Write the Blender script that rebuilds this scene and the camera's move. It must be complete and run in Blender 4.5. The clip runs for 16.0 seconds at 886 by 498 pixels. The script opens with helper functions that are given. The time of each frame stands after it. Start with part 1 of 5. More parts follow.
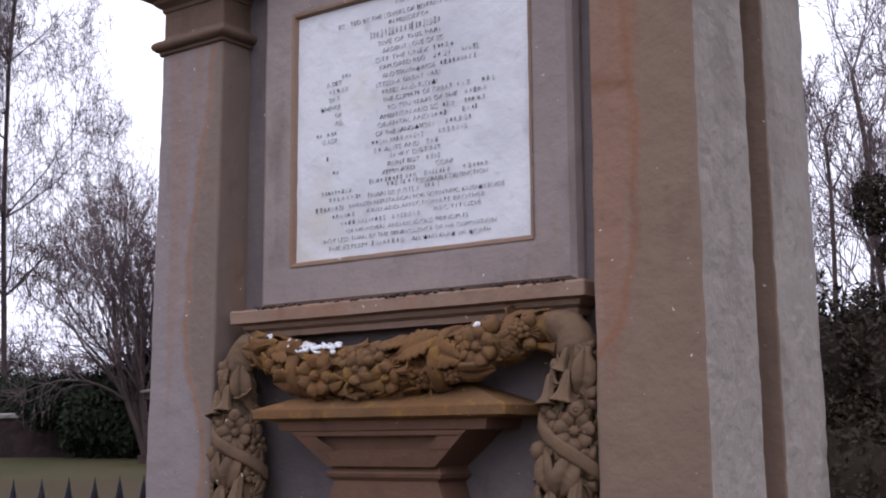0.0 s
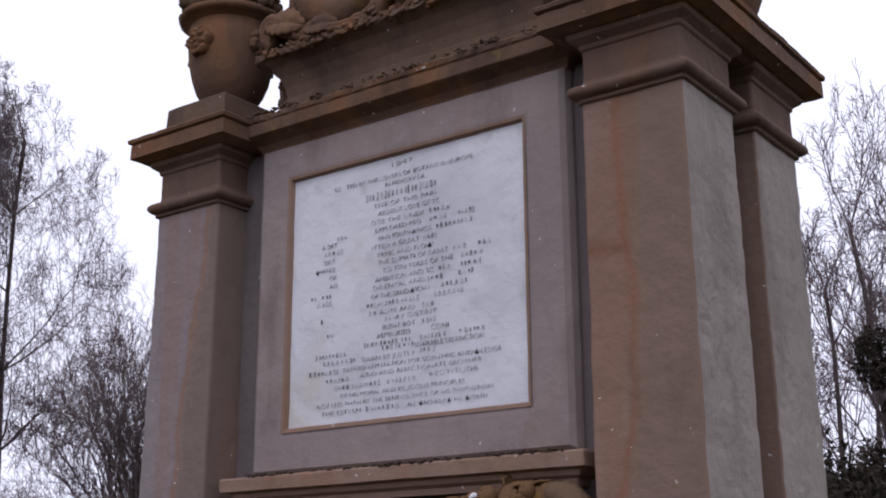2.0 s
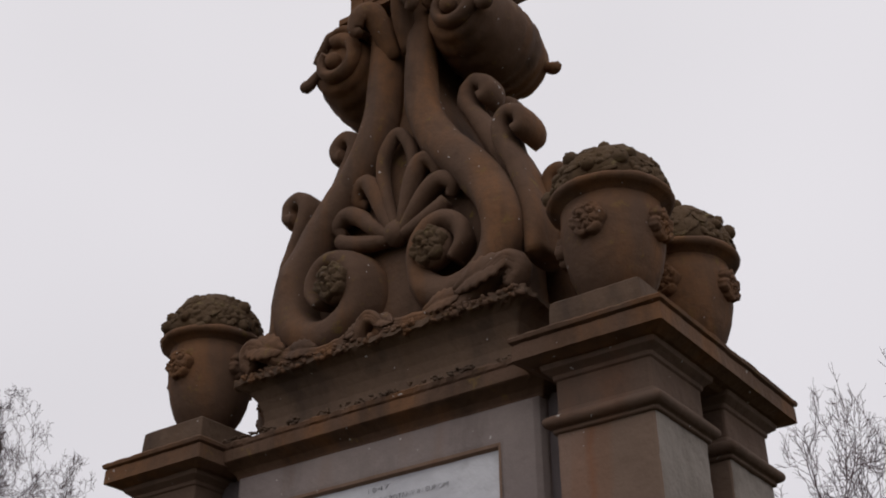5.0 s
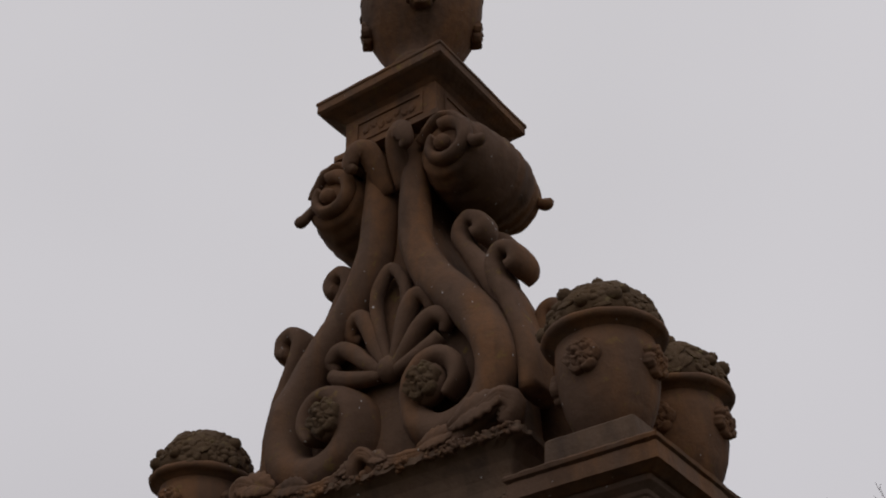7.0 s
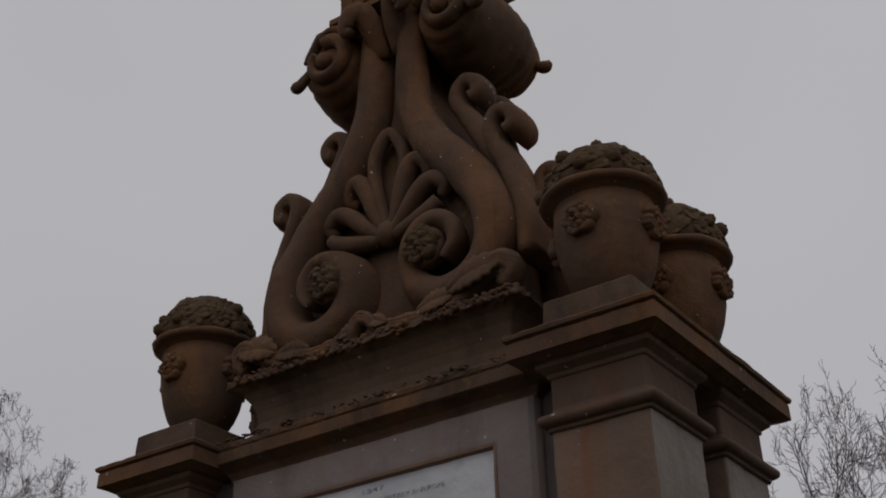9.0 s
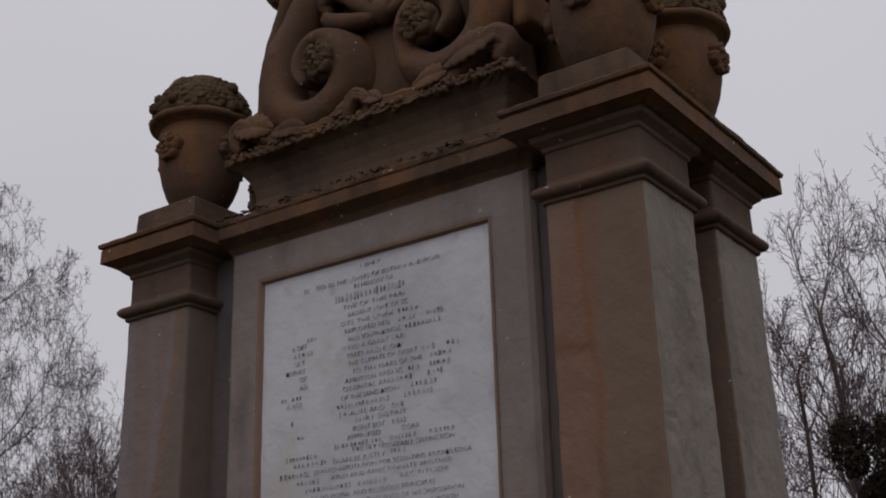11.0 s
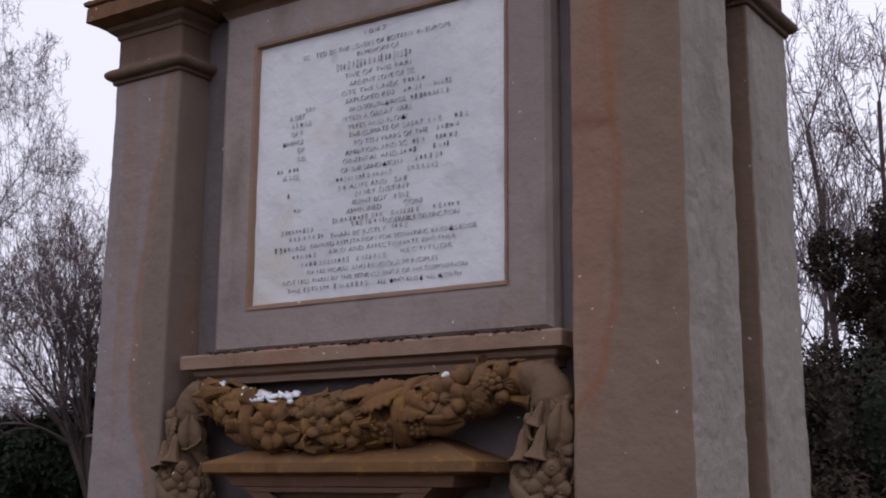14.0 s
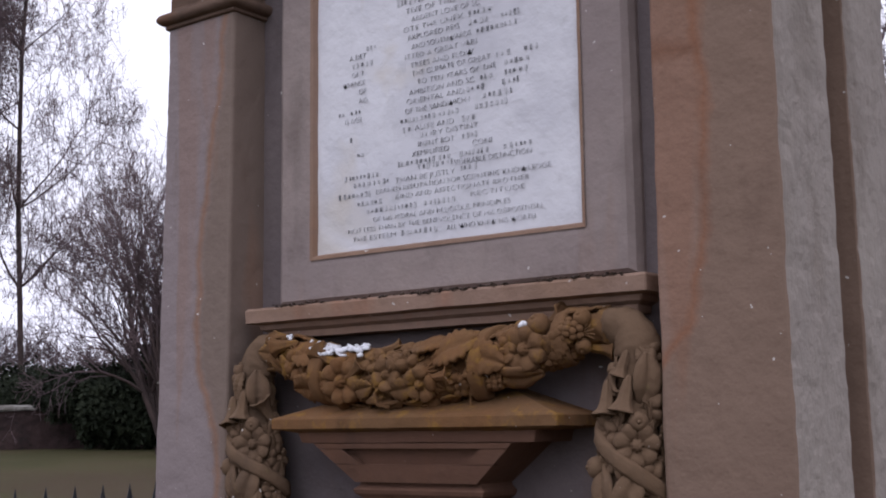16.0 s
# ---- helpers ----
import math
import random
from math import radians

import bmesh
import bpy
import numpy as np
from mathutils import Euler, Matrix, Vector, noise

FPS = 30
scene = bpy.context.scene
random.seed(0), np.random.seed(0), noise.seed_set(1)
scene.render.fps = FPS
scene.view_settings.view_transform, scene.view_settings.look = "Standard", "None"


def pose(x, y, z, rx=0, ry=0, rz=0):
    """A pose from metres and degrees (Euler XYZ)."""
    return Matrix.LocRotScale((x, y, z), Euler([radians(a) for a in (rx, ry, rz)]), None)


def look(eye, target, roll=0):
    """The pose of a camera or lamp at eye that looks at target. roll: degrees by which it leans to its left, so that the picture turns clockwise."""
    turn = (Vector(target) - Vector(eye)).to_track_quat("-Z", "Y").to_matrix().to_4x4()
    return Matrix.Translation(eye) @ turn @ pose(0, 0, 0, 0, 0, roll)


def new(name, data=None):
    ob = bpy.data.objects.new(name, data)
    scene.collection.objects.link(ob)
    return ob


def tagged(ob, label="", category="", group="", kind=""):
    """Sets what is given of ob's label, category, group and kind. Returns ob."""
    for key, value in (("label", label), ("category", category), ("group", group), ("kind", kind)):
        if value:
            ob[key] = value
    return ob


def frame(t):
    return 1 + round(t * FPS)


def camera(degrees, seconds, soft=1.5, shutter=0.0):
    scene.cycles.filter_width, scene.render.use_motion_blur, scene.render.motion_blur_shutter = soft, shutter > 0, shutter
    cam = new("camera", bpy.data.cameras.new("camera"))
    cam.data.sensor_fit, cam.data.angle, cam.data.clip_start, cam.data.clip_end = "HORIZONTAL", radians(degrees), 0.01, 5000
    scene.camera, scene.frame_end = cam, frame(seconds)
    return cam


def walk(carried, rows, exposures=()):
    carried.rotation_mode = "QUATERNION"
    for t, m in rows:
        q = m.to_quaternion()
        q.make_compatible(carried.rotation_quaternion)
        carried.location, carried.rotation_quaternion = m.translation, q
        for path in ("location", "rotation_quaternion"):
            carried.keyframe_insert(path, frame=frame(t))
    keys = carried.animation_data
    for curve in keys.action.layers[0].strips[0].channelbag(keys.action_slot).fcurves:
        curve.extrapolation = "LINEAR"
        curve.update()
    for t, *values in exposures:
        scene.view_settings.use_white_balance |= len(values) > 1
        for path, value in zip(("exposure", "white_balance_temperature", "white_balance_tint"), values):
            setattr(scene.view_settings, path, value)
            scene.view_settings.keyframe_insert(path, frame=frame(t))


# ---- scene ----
cam = camera(39.33, 16.0, soft=1.9)
# seconds, eye x y z, yaw, pitch, roll
ROWS = [
    (0.0, 2.556, -3.146, 1.620, 36.40, 8.83, 0.36),
    (0.5, 2.552, -3.127, 1.627, 36.51, 9.59, 0.28),
    (1.0, 2.551, -3.110, 1.640, 36.67, 11.27, 0.25),
    (1.5, 2.545, -3.087, 1.651, 36.70, 13.51, 0.26),
    (2.0, 2.533, -3.084, 1.676, 36.45, 15.84, 0.31),
    (2.5, 2.544, -3.071, 1.698, 36.51, 17.95, 0.36),
    (3.0, 2.549, -3.065, 1.715, 36.47, 20.28, 0.45),
    (3.5, 2.562, -3.073, 1.724, 36.33, 22.54, 0.44),
    (4.0, 2.571, -3.082, 1.733, 36.22, 25.00, 0.55),
    (4.5, 2.575, -3.103, 1.743, 35.93, 27.22, 0.64),
    (5.0, 2.584, -3.119, 1.747, 35.73, 29.67, 0.69),
    (7.5, 2.575, -3.131, 1.761, 35.28, 36.76, 0.88),
    (8.0, 2.571, -3.128, 1.756, 35.31, 37.45, 0.95),
    (8.5, 2.566, -3.125, 1.742, 35.29, 34.01, 1.01),
    (9.0, 2.570, -3.119, 1.748, 35.54, 29.70, 1.32),
    (11.5, 2.574, -3.114, 1.667, 35.23, 17.92, 1.36),
    (12.0, 2.559, -3.115, 1.654, 34.94, 15.51, 1.09),
    (12.5, 2.528, -3.073, 1.644, 34.91, 14.05, 0.79),
    (13.0, 2.480, -3.047, 1.647, 34.58, 12.81, 0.48),
    (13.5, 2.435, -3.022, 1.646, 34.28, 11.92, 0.04),
    (14.0, 2.384, -2.983, 1.647, 34.11, 11.04, -0.37),
    (14.5, 2.337, -2.932, 1.642, 34.15, 10.29, -0.26),
    (15.0, 2.266, -2.905, 1.673, 34.03, 9.10, 0.39),
    (15.5, 2.237, -2.876, 1.691, 35.42, 8.48, 0.69),
    (16.0, 2.250, -2.847, 1.695, 37.18, 8.25, 0.73),
]
EXPOSURES = [(0, 1.0, 5850, 18), (1.0, 0.84, 5850, 18), (2.0, 0.62, 5850, 18), (3.0, 0.38, 6000, 16), (4.0, 0.20, 6200, 14), (5.0, 0.06, 6550, 12), (7.5, -0.40, 6550, 11), (8.0, -0.53, 6500, 10), (8.5, -0.64, 6500, 10),
             (9.0, -0.70, 6500, 10), (9.6, -0.62, 6450, 11), (11.5, -0.25, 6400, 13), (12.5, 0.01, 6250, 15), (13.5, 0.29, 6100, 17), (14.0, 0.42, 6000, 18), (16.0, 0.82, 5950, 18)]
walk(cam, [(t, pose(x, y, z, 90 + pitch, roll, yaw)) for t, x, y, z, yaw, pitch, roll in ROWS], EXPOSURES)

# ---- light: an overcast winter sky ----
world = bpy.data.worlds.new("overcast_sky")
scene.world = world
world.use_nodes = True
wn, wl = world.node_tree.nodes, world.node_tree.links
wn.clear()
w_out, w_bg = wn.new("ShaderNodeOutputWorld"), wn.new("ShaderNodeBackground")
w_co, w_sep, w_ramp = wn.new("ShaderNodeTexCoord"), wn.new("ShaderNodeSeparateXYZ"), wn.new("ShaderNodeValToRGB")
w_noise, w_mix = wn.new("ShaderNodeTexNoise"), wn.new("ShaderNodeMixRGB")
w_ramp.color_ramp.elements[0].color = (0.82, 0.81, 0.86, 1)
w_ramp.color_ramp.elements[1].color = (0.90, 0.89, 0.92, 1)
w_noise.inputs["Scale"].default_value = 2.2
w_mix.blend_type = "MULTIPLY"
w_mix.inputs[0].default_value = 0.2
w_bg.inputs["Strength"].default_value = 0.90
wl.new(w_co.outputs["Generated"], w_sep.inputs[0])
wl.new(w_co.outputs["Generated"], w_noise.inputs["Vector"])
wl.new(w_sep.outputs["Z"], w_ramp.inputs[0])
wl.new(w_ramp.outputs[0], w_mix.inputs[1])
wl.new(w_noise.outputs["Fac"], w_mix.inputs[2])
wl.new(w_mix.outputs[0], w_bg.inputs["Color"])
wl.new(w_bg.outputs[0], w_out.inputs["Surface"])
sun_data = bpy.data.lights.new("sun", "SUN")
sun_data.energy, sun_data.angle, sun_data.color = 0.45, radians(50), (1.0, 0.97, 0.93)
sun = new("sun", sun_data)
sun.matrix_world = look((5, -9, 11), (0, 0, 0))


# ---- materials ----
def material(name, rough=0.85):
    m = bpy.data.materials.new(name)
    m.use_nodes = True
    b = m.node_tree.nodes["Principled BSDF"]
    b.inputs["Roughness"].default_value = rough
    b.inputs["Specular IOR Level"].default_value = 0.16
    return m, m.node_tree.nodes, m.node_tree.links, b


def noise_fac(n, l, scale, detail=5.0, lo=0.4, hi=0.6, stretch=(1, 1, 1), rough=0.55, distort=0.0):
    """A mask from noise in the world's own metres, with soft limits lo and hi."""
    co, mp, tx, rp = n.new("ShaderNodeNewGeometry"), n.new("ShaderNodeMapping"), n.new("ShaderNodeTexNoise"), n.new("ShaderNodeMapRange")
    mp.inputs["Scale"].default_value = stretch
    tx.inputs["Scale"].default_value, tx.inputs["Detail"].default_value = scale, detail
    tx.inputs["Roughness"].default_value, tx.inputs["Distortion"].default_value = rough, distort
    rp.inputs["From Min"].default_value, rp.inputs["From Max"].default_value = lo, hi
    l.new(co.outputs["Position"], mp.inputs[0])
    l.new(mp.outputs[0], tx.inputs["Vector"])
    l.new(tx.outputs["Fac"], rp.inputs[0])
    return rp.outputs[0]


def blend(n, l, fac, a, b, amount=1.0):
    mx = n.new("ShaderNodeMixRGB")
    for socket, v in ((mx.inputs[1], a), (mx.inputs[2], b)):
        if isinstance(v, tuple):
            socket.default_value = (*v, 1)
        else:
            l.new(v, socket)
    if amount < 1:
        ml = n.new("ShaderNodeMath")
        ml.operation = "MULTIPLY"
        ml.inputs[1].default_value = amount
        l.new(fac, ml.inputs[0])
        fac = ml.outputs[0]
    l.new(fac, mx.inputs[0])
    return mx.outputs[0]


def relief(n, l, b, layers):
    """Bump from noise: (scale, strength, distance) a layer."""
    last = None
    for scale, strength, distance in layers:
        bp = n.new("ShaderNodeBump")
        bp.inputs["Strength"].default_value, bp.inputs["Distance"].default_value = strength, distance
        l.new(noise_fac(n, l, scale, 6, 0.25, 0.75), bp.inputs["Height"])
        if last:
            l.new(last, bp.inputs["Normal"])
        last = bp.outputs[0]
    l.new(last, b.inputs["Normal"])


def stone(name, base, second, rust, dark, lichen=None, lichen_lo=0.58, rust_lo=0.52, bump=1.0, dark_lo=0.56):
    m, n, l, b = material(name, 0.88)
    c = blend(n, l, noise_fac(n, l, 1.7, 4, 0.38, 0.62), base, second)
    c = blend(n, l, noise_fac(n, l, 2.2, 4, rust_lo, rust_lo + 0.14, (1.6, 1.6, 0.28), distort=0.4), c, rust, 0.7)
    c = blend(n, l, noise_fac(n, l, 5.0, 6, dark_lo, dark_lo + 0.16, (1.3, 1.3, 0.5)), c, dark, 0.6)
    c = blend(n, l, noise_fac(n, l, 22, 5, 0.42, 0.68, rough=0.65), c, tuple(v * 0.8 for v in second), 0.5)
    c = blend(n, l, noise_fac(n, l, 160, 3, 0.3, 0.75), c, tuple(v * 0.72 for v in base), 0.26)
    if lichen:
        c = blend(n, l, noise_fac(n, l, 14, 7, lichen_lo, lichen_lo + 0.1, rough=0.7), c, lichen, 0.75)
    c = blend(n, l, noise_fac(n, l, 38, 2, 0.745, 0.765), c, (0.55, 0.53, 0.5), 0.8)
    l.new(c, b.inputs["Base Color"])
    relief(n, l, b, ((9, 0.28 * bump, 0.02), (28, 0.22 * bump, 0.008), (90, 0.16 * bump, 0.003), (320, 0.10, 0.0015)))
    return m


GREY = stone("grey_sandstone", (0.235, 0.193, 0.183), (0.275, 0.227, 0.207), (0.24, 0.15, 0.105), (0.11, 0.085, 0.075), dark_lo=0.53)
BROWN = stone("brown_sandstone", (0.232, 0.148, 0.102), (0.247, 0.167, 0.126), (0.258, 0.118, 0.0698), (0.134, 0.0837, 0.0605))
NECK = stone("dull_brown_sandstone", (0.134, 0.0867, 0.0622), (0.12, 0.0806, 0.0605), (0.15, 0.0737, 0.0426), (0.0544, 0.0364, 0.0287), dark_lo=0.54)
RUSSET = stone("russet_carved_sandstone", (0.115, 0.0611, 0.04), (0.126, 0.069, 0.0465), (0.144, 0.069, 0.0372), (0.0515, 0.0335, 0.026), (0.175, 0.108, 0.0326), 0.66)
PALE = stone("pale_flaked_sandstone", (0.25, 0.215, 0.19), (0.275, 0.24, 0.21), (0.225, 0.17, 0.13), (0.15, 0.122, 0.10), rust_lo=0.6, bump=1.5, dark_lo=0.5)
DARK = stone("sooty_sandstone", (0.140, 0.083, 0.054), (0.107, 0.064, 0.043), (0.205, 0.095, 0.040), (0.0288, 0.0197, 0.0149), (0.185, 0.123, 0.0372), 0.60, rust_lo=0.46)
ATTIC = stone("sooty_grey_sandstone", (0.138, 0.0902, 0.0607), (0.109, 0.0708, 0.0488), (0.11, 0.0644, 0.0368), (0.0322, 0.0239, 0.0202), (0.138, 0.101, 0.0414), 0.64, dark_lo=0.52)
MAUVE = stone("mauve_grey_sandstone", (0.125, 0.105, 0.108), (0.145, 0.12, 0.118), (0.13, 0.09, 0.075), (0.06, 0.05, 0.05))
CARVED = stone("lichened_carved_sandstone", (0.136, 0.0749, 0.0381), (0.144, 0.0788, 0.0344), (0.154, 0.069, 0.0242), (0.0412, 0.0266, 0.0177), (0.206, 0.11, 0.0242), 0.53, rust_lo=0.47)
DUN = stone("dun_carved_sandstone", (0.129, 0.0837, 0.053), (0.136, 0.0867, 0.0521), (0.134, 0.0837, 0.0465), (0.0464, 0.0335, 0.0251), (0.165, 0.123, 0.0558), 0.62)
FRUIT = stone("crusted_carved_sandstone", (0.095, 0.062, 0.037), (0.108, 0.068, 0.039), (0.10, 0.058, 0.026), (0.026, 0.02, 0.016), (0.2, 0.155, 0.075), 0.57, bump=1.6)

# a pier's stone: grey blocks on which iron-red streaks run down
def pier_stone(name, line, x_low, left, right, streak, band):
    """line: (height, 0..1) rows of the streak's course; x = x_low + value / 4. left and right: the stone either side of it."""
    m, n, l, b = material(name, 0.88)
    co, sep = n.new("ShaderNodeNewGeometry"), n.new("ShaderNodeSeparateXYZ")
    l.new(co.outputs["Position"], sep.inputs[0])

    def maths(op, a, c2, clamp=False):
        q = n.new("ShaderNodeMath")
        q.operation, q.use_clamp = op, clamp
        for sock, v in ((q.inputs[0], a), (q.inputs[1], c2)):
            if isinstance(v, (int, float)):
                sock.default_value = v
            else:
                l.new(v, sock)
        return q.outputs[0]

    ramp = n.new("ShaderNodeValToRGB")
    ramp.color_ramp.interpolation = "B_SPLINE"
    els = ramp.color_ramp.elements
    for k, (z, v) in enumerate(line):
        e = els[k] if k < 2 else els.new((z - 1.5) / 1.7)
        e.position, e.color = (z - 1.5) / 1.7, (v, v, v, 1)
    l.new(maths("DIVIDE", maths("SUBTRACT", sep.outputs["Z"], 1.5), 1.7), ramp.inputs[0])
    xc = maths("ADD", maths("MULTIPLY", ramp.outputs[0], 0.25), x_low)
    wob = maths("MULTIPLY", maths("SUBTRACT", noise_fac(n, l, 4.5, 4, 0.2, 0.8), 0.5), 0.07)
    off = maths("ADD", maths("SUBTRACT", sep.outputs["X"], xc), wob)
    side = maths("ADD", maths("MULTIPLY", off, 14.0), 0.5, True)
    on_line = maths("SUBTRACT", 1.0, maths("MULTIPLY", maths("ABSOLUTE", off, 0), 42.0), True)
    c = blend(n, l, side, blend(n, l, noise_fac(n, l, 1.4, 4, 0.38, 0.62, (1, 1, 0.4)), left, tuple(v * 1.13 for v in left)), blend(n, l, noise_fac(n, l, 1.6, 4, 0.4, 0.6, (1, 1, 0.4)), right, tuple(v * 0.86 for v in right)))
    c = blend(n, l, on_line, c, streak, 0.8)
    c = blend(n, l, noise_fac(n, l, 3.0, 3, 0.56, 0.64, (1.8, 1.8, 0.18), distort=0.6), c, streak, 0.35)
    if band:
        bar = maths("SUBTRACT", 1.0, maths("MULTIPLY", maths("ABSOLUTE", maths("ADD", maths("SUBTRACT", sep.outputs["Z"], band), wob), 0), 24.0), True)
        c = blend(n, l, maths("MULTIPLY", bar, maths("SUBTRACT", 1.0, side)), c, tuple(v * 0.7 for v in streak), 0.7)
    c = blend(n, l, noise_fac(n, l, 6, 5, 0.6, 0.74, (1.5, 1.5, 0.4)), c, (0.12, 0.08, 0.06), 0.45)
    c = blend(n, l, noise_fac(n, l, 160, 3, 0.3, 0.75), c, tuple(v * 0.7 for v in right), 0.35)
    c = blend(n, l, noise_fac(n, l, 38, 2, 0.74, 0.76), c, (0.55, 0.53, 0.5), 0.8)
    l.new(c, b.inputs["Base Color"])
    relief(n, l, b, ((8, 0.3, 0.02), (30, 0.2, 0.006), (90, 0.14, 0.003), (320, 0.10, 0.0015)))
    return m


PIER_L = pier_stone("mauve_pier_sandstone", ((1.62, 0.668), (1.8, 0.468), (1.97, 0.24), (2.11, 0.18), (2.32, 0.272), (2.64, 0.412), (2.81, 0.572), (3.02, 0.664)), -1.0, (0.215, 0.18, 0.18), (0.185, 0.14, 0.115), (0.235, 0.125, 0.075), 0)
PIER_R = pier_stone("rust_pier_sandstone", ((1.80, 0.0), (1.86, 0.2), (1.95, 0.496), (2.06, 0.656), (2.19, 0.724), (2.39, 0.736), (2.64, 0.696), (2.87, 0.64)), 0.75, (0.222, 0.145, 0.11), (0.19, 0.13, 0.097), (0.215, 0.098, 0.054), 2.655)

MARBLE, n, l, b = material("weathered_white_marble", 0.6)
c = blend(n, l, noise_fac(n, l, 3.0, 5, 0.4, 0.65), (0.60, 0.60, 0.625), (0.49, 0.49, 0.52))
c = blend(n, l, noise_fac(n, l, 2.0, 4, 0.56, 0.7, distort=0.5), c, (0.52, 0.47, 0.39), 0.7)
c = blend(n, l, noise_fac(n, l, 9.0, 6, 0.6, 0.78), c, (0.36, 0.36, 0.37), 0.7)
l.new(c, b.inputs["Base Color"])
relief(n, l, b, ((8, 0.35, 0.02), (20, 0.12, 0.006), (110, 0.04, 0.002)))

LETTER, n, l, b = material("worn_black_lettering", 0.8)
l.new(blend(n, l, noise_fac(n, l, 30, 4, 0.40, 0.56), (0.15, 0.15, 0.16), (0.46, 0.46, 0.48)), b.inputs["Base Color"])

SOOT, n, l, b = material("black_moss", 0.95)
l.new(blend(n, l, noise_fac(n, l, 40, 4, 0.4, 0.6), (0.03, 0.022, 0.018), (0.07, 0.05, 0.038)), b.inputs["Base Color"])

SNOW, n, l, b = material("thin_snow", 0.7)
l.new(blend(n, l, noise_fac(n, l, 60, 4, 0.4, 0.7), (0.68, 0.69, 0.72), (0.5, 0.5, 0.52)), b.inputs["Base Color"])

GRASS, n, l, b = material("wet_winter_grass", 0.95)
c = blend(n, l, noise_fac(n, l, 0.35, 5, 0.42, 0.6), (0.046, 0.043, 0.015), (0.06, 0.052, 0.022))
c = blend(n, l, noise_fac(n, l, 0.12, 4, 0.5, 0.62), c, (0.058, 0.034, 0.022), 0.7)
c = blend(n, l, noise_fac(n, l, 9, 5, 0.45, 0.7), c, (0.05, 0.05, 0.018), 0.6)
l.new(c, b.inputs["Base Color"])
relief(n, l, b, ((6, 0.6, 0.05), (40, 0.6, 0.02)))

WALLSTONE, n, l, b = material("dark_rubble_wall", 0.92)
c = blend(n, l, noise_fac(n, l, 1.6, 5, 0.4, 0.6, (1, 1, 2)), (0.030, 0.020, 0.019), (0.045, 0.029, 0.027))
c = blend(n, l, noise_fac(n, l, 5, 5, 0.55, 0.7), c, (0.018, 0.016, 0.014), 0.8)
l.new(c, b.inputs["Base Color"])
relief(n, l, b, ((4, 0.7, 0.08), (20, 0.6, 0.02)))

COPING, n, l, b = material("pale_wall_coping", 0.9)
l.new(blend(n, l, noise_fac(n, l, 2, 5, 0.4, 0.6), (0.25, 0.24, 0.22), (0.12, 0.11, 0.095)), b.inputs["Base Color"])

BARK, n, l, b = material("wet_winter_bark", 0.9)
l.new(blend(n, l, noise_fac(n, l, 1.5, 4, 0.4, 0.6), (0.085, 0.06, 0.055), (0.06, 0.045, 0.042)), b.inputs["Base Color"])
TWIG, n, l, b = material("bare_twigs", 0.9)
l.new(blend(n, l, noise_fac(n, l, 0.6, 4, 0.4, 0.6), (0.125, 0.09, 0.09), (0.095, 0.07, 0.075)), b.inputs["Base Color"])


def leafage(name, a, c2):
    m, n, l, b = material(name, 0.75)
    info, rp = n.new("ShaderNodeNewGeometry"), n.new("ShaderNodeMapRange")
    l.new(info.outputs["Random Per Island"], rp.inputs[0])
    c = blend(n, l, rp.outputs[0], a, c2)
    c = blend(n, l, noise_fac(n, l, 0.9, 4, 0.4, 0.65), c, tuple(v * 0.5 for v in a), 0.8)
    l.new(c, b.inputs["Base Color"])
    return m


IVY = leafage("dark_evergreen_leaves", (0.016, 0.022, 0.012), (0.026, 0.032, 0.017))
PINE = leafage("brown_green_needles", (0.024, 0.018, 0.012), (0.04, 0.028, 0.018))
IRON, n, l, b = material("black_painted_iron", 0.5)
b.inputs["Metallic"].default_value = 0.3
l.new(blend(n, l, noise_fac(n, l, 30, 4, 0.5, 0.7), (0.012, 0.012, 0.014), (0.03, 0.025, 0.022)), b.inputs["Base Color"])


# ---- mesh helpers ----
def part(name, bm, mat, parent=None, label="", smooth=False):
    me = bpy.data.meshes.new(name)
    bm.to_mesh(me)
    bm.free()
    return mesh_part(name, me, mat, parent, label, smooth)


def mesh_part(name, me, mat, parent=None, label="", smooth=False):
    for m in mat if isinstance(mat, (list, tuple)) else [mat]:
        if m.name not in me.materials:
            me.materials.append(m)
    if smooth:
        me.shade_smooth()
    ob = new(name, me)
    ob.parent = parent
    if label:
        ob["label"] = label
    return ob


def reuse(name, me, parent, m):
    ob = new(name, me)
    ob.parent = parent
    ob.matrix_basis = m
    return ob


def thing(name, at, label, category, group=""):
    e = new(name)
    e.empty_display_size = 0.1
    e.location = at
    return tagged(e, label, category, group)


def worn(bm, amount, scale=7.0):
    """Small unevenness along the normals."""
    bm.normal_update()
    for v in bm.verts:
        p = v.co * scale
        v.co += v.normal * amount * (noise.noise(p) + 0.6 * noise.noise(p * 3.1))


def loft(bm, loops, caps=True):
    rows = [[bm.verts.new(p) for p in loop] for loop in loops]
    k = len(rows[0])
    for a, c in zip(rows, rows[1:]):
        for i in range(k):
            bm.faces.new((a[i], a[(i + 1) % k], c[(i + 1) % k], c[i]))
    if caps:
        bm.faces.new(rows[0][::-1])
        bm.faces.new(rows[-1])
    return rows


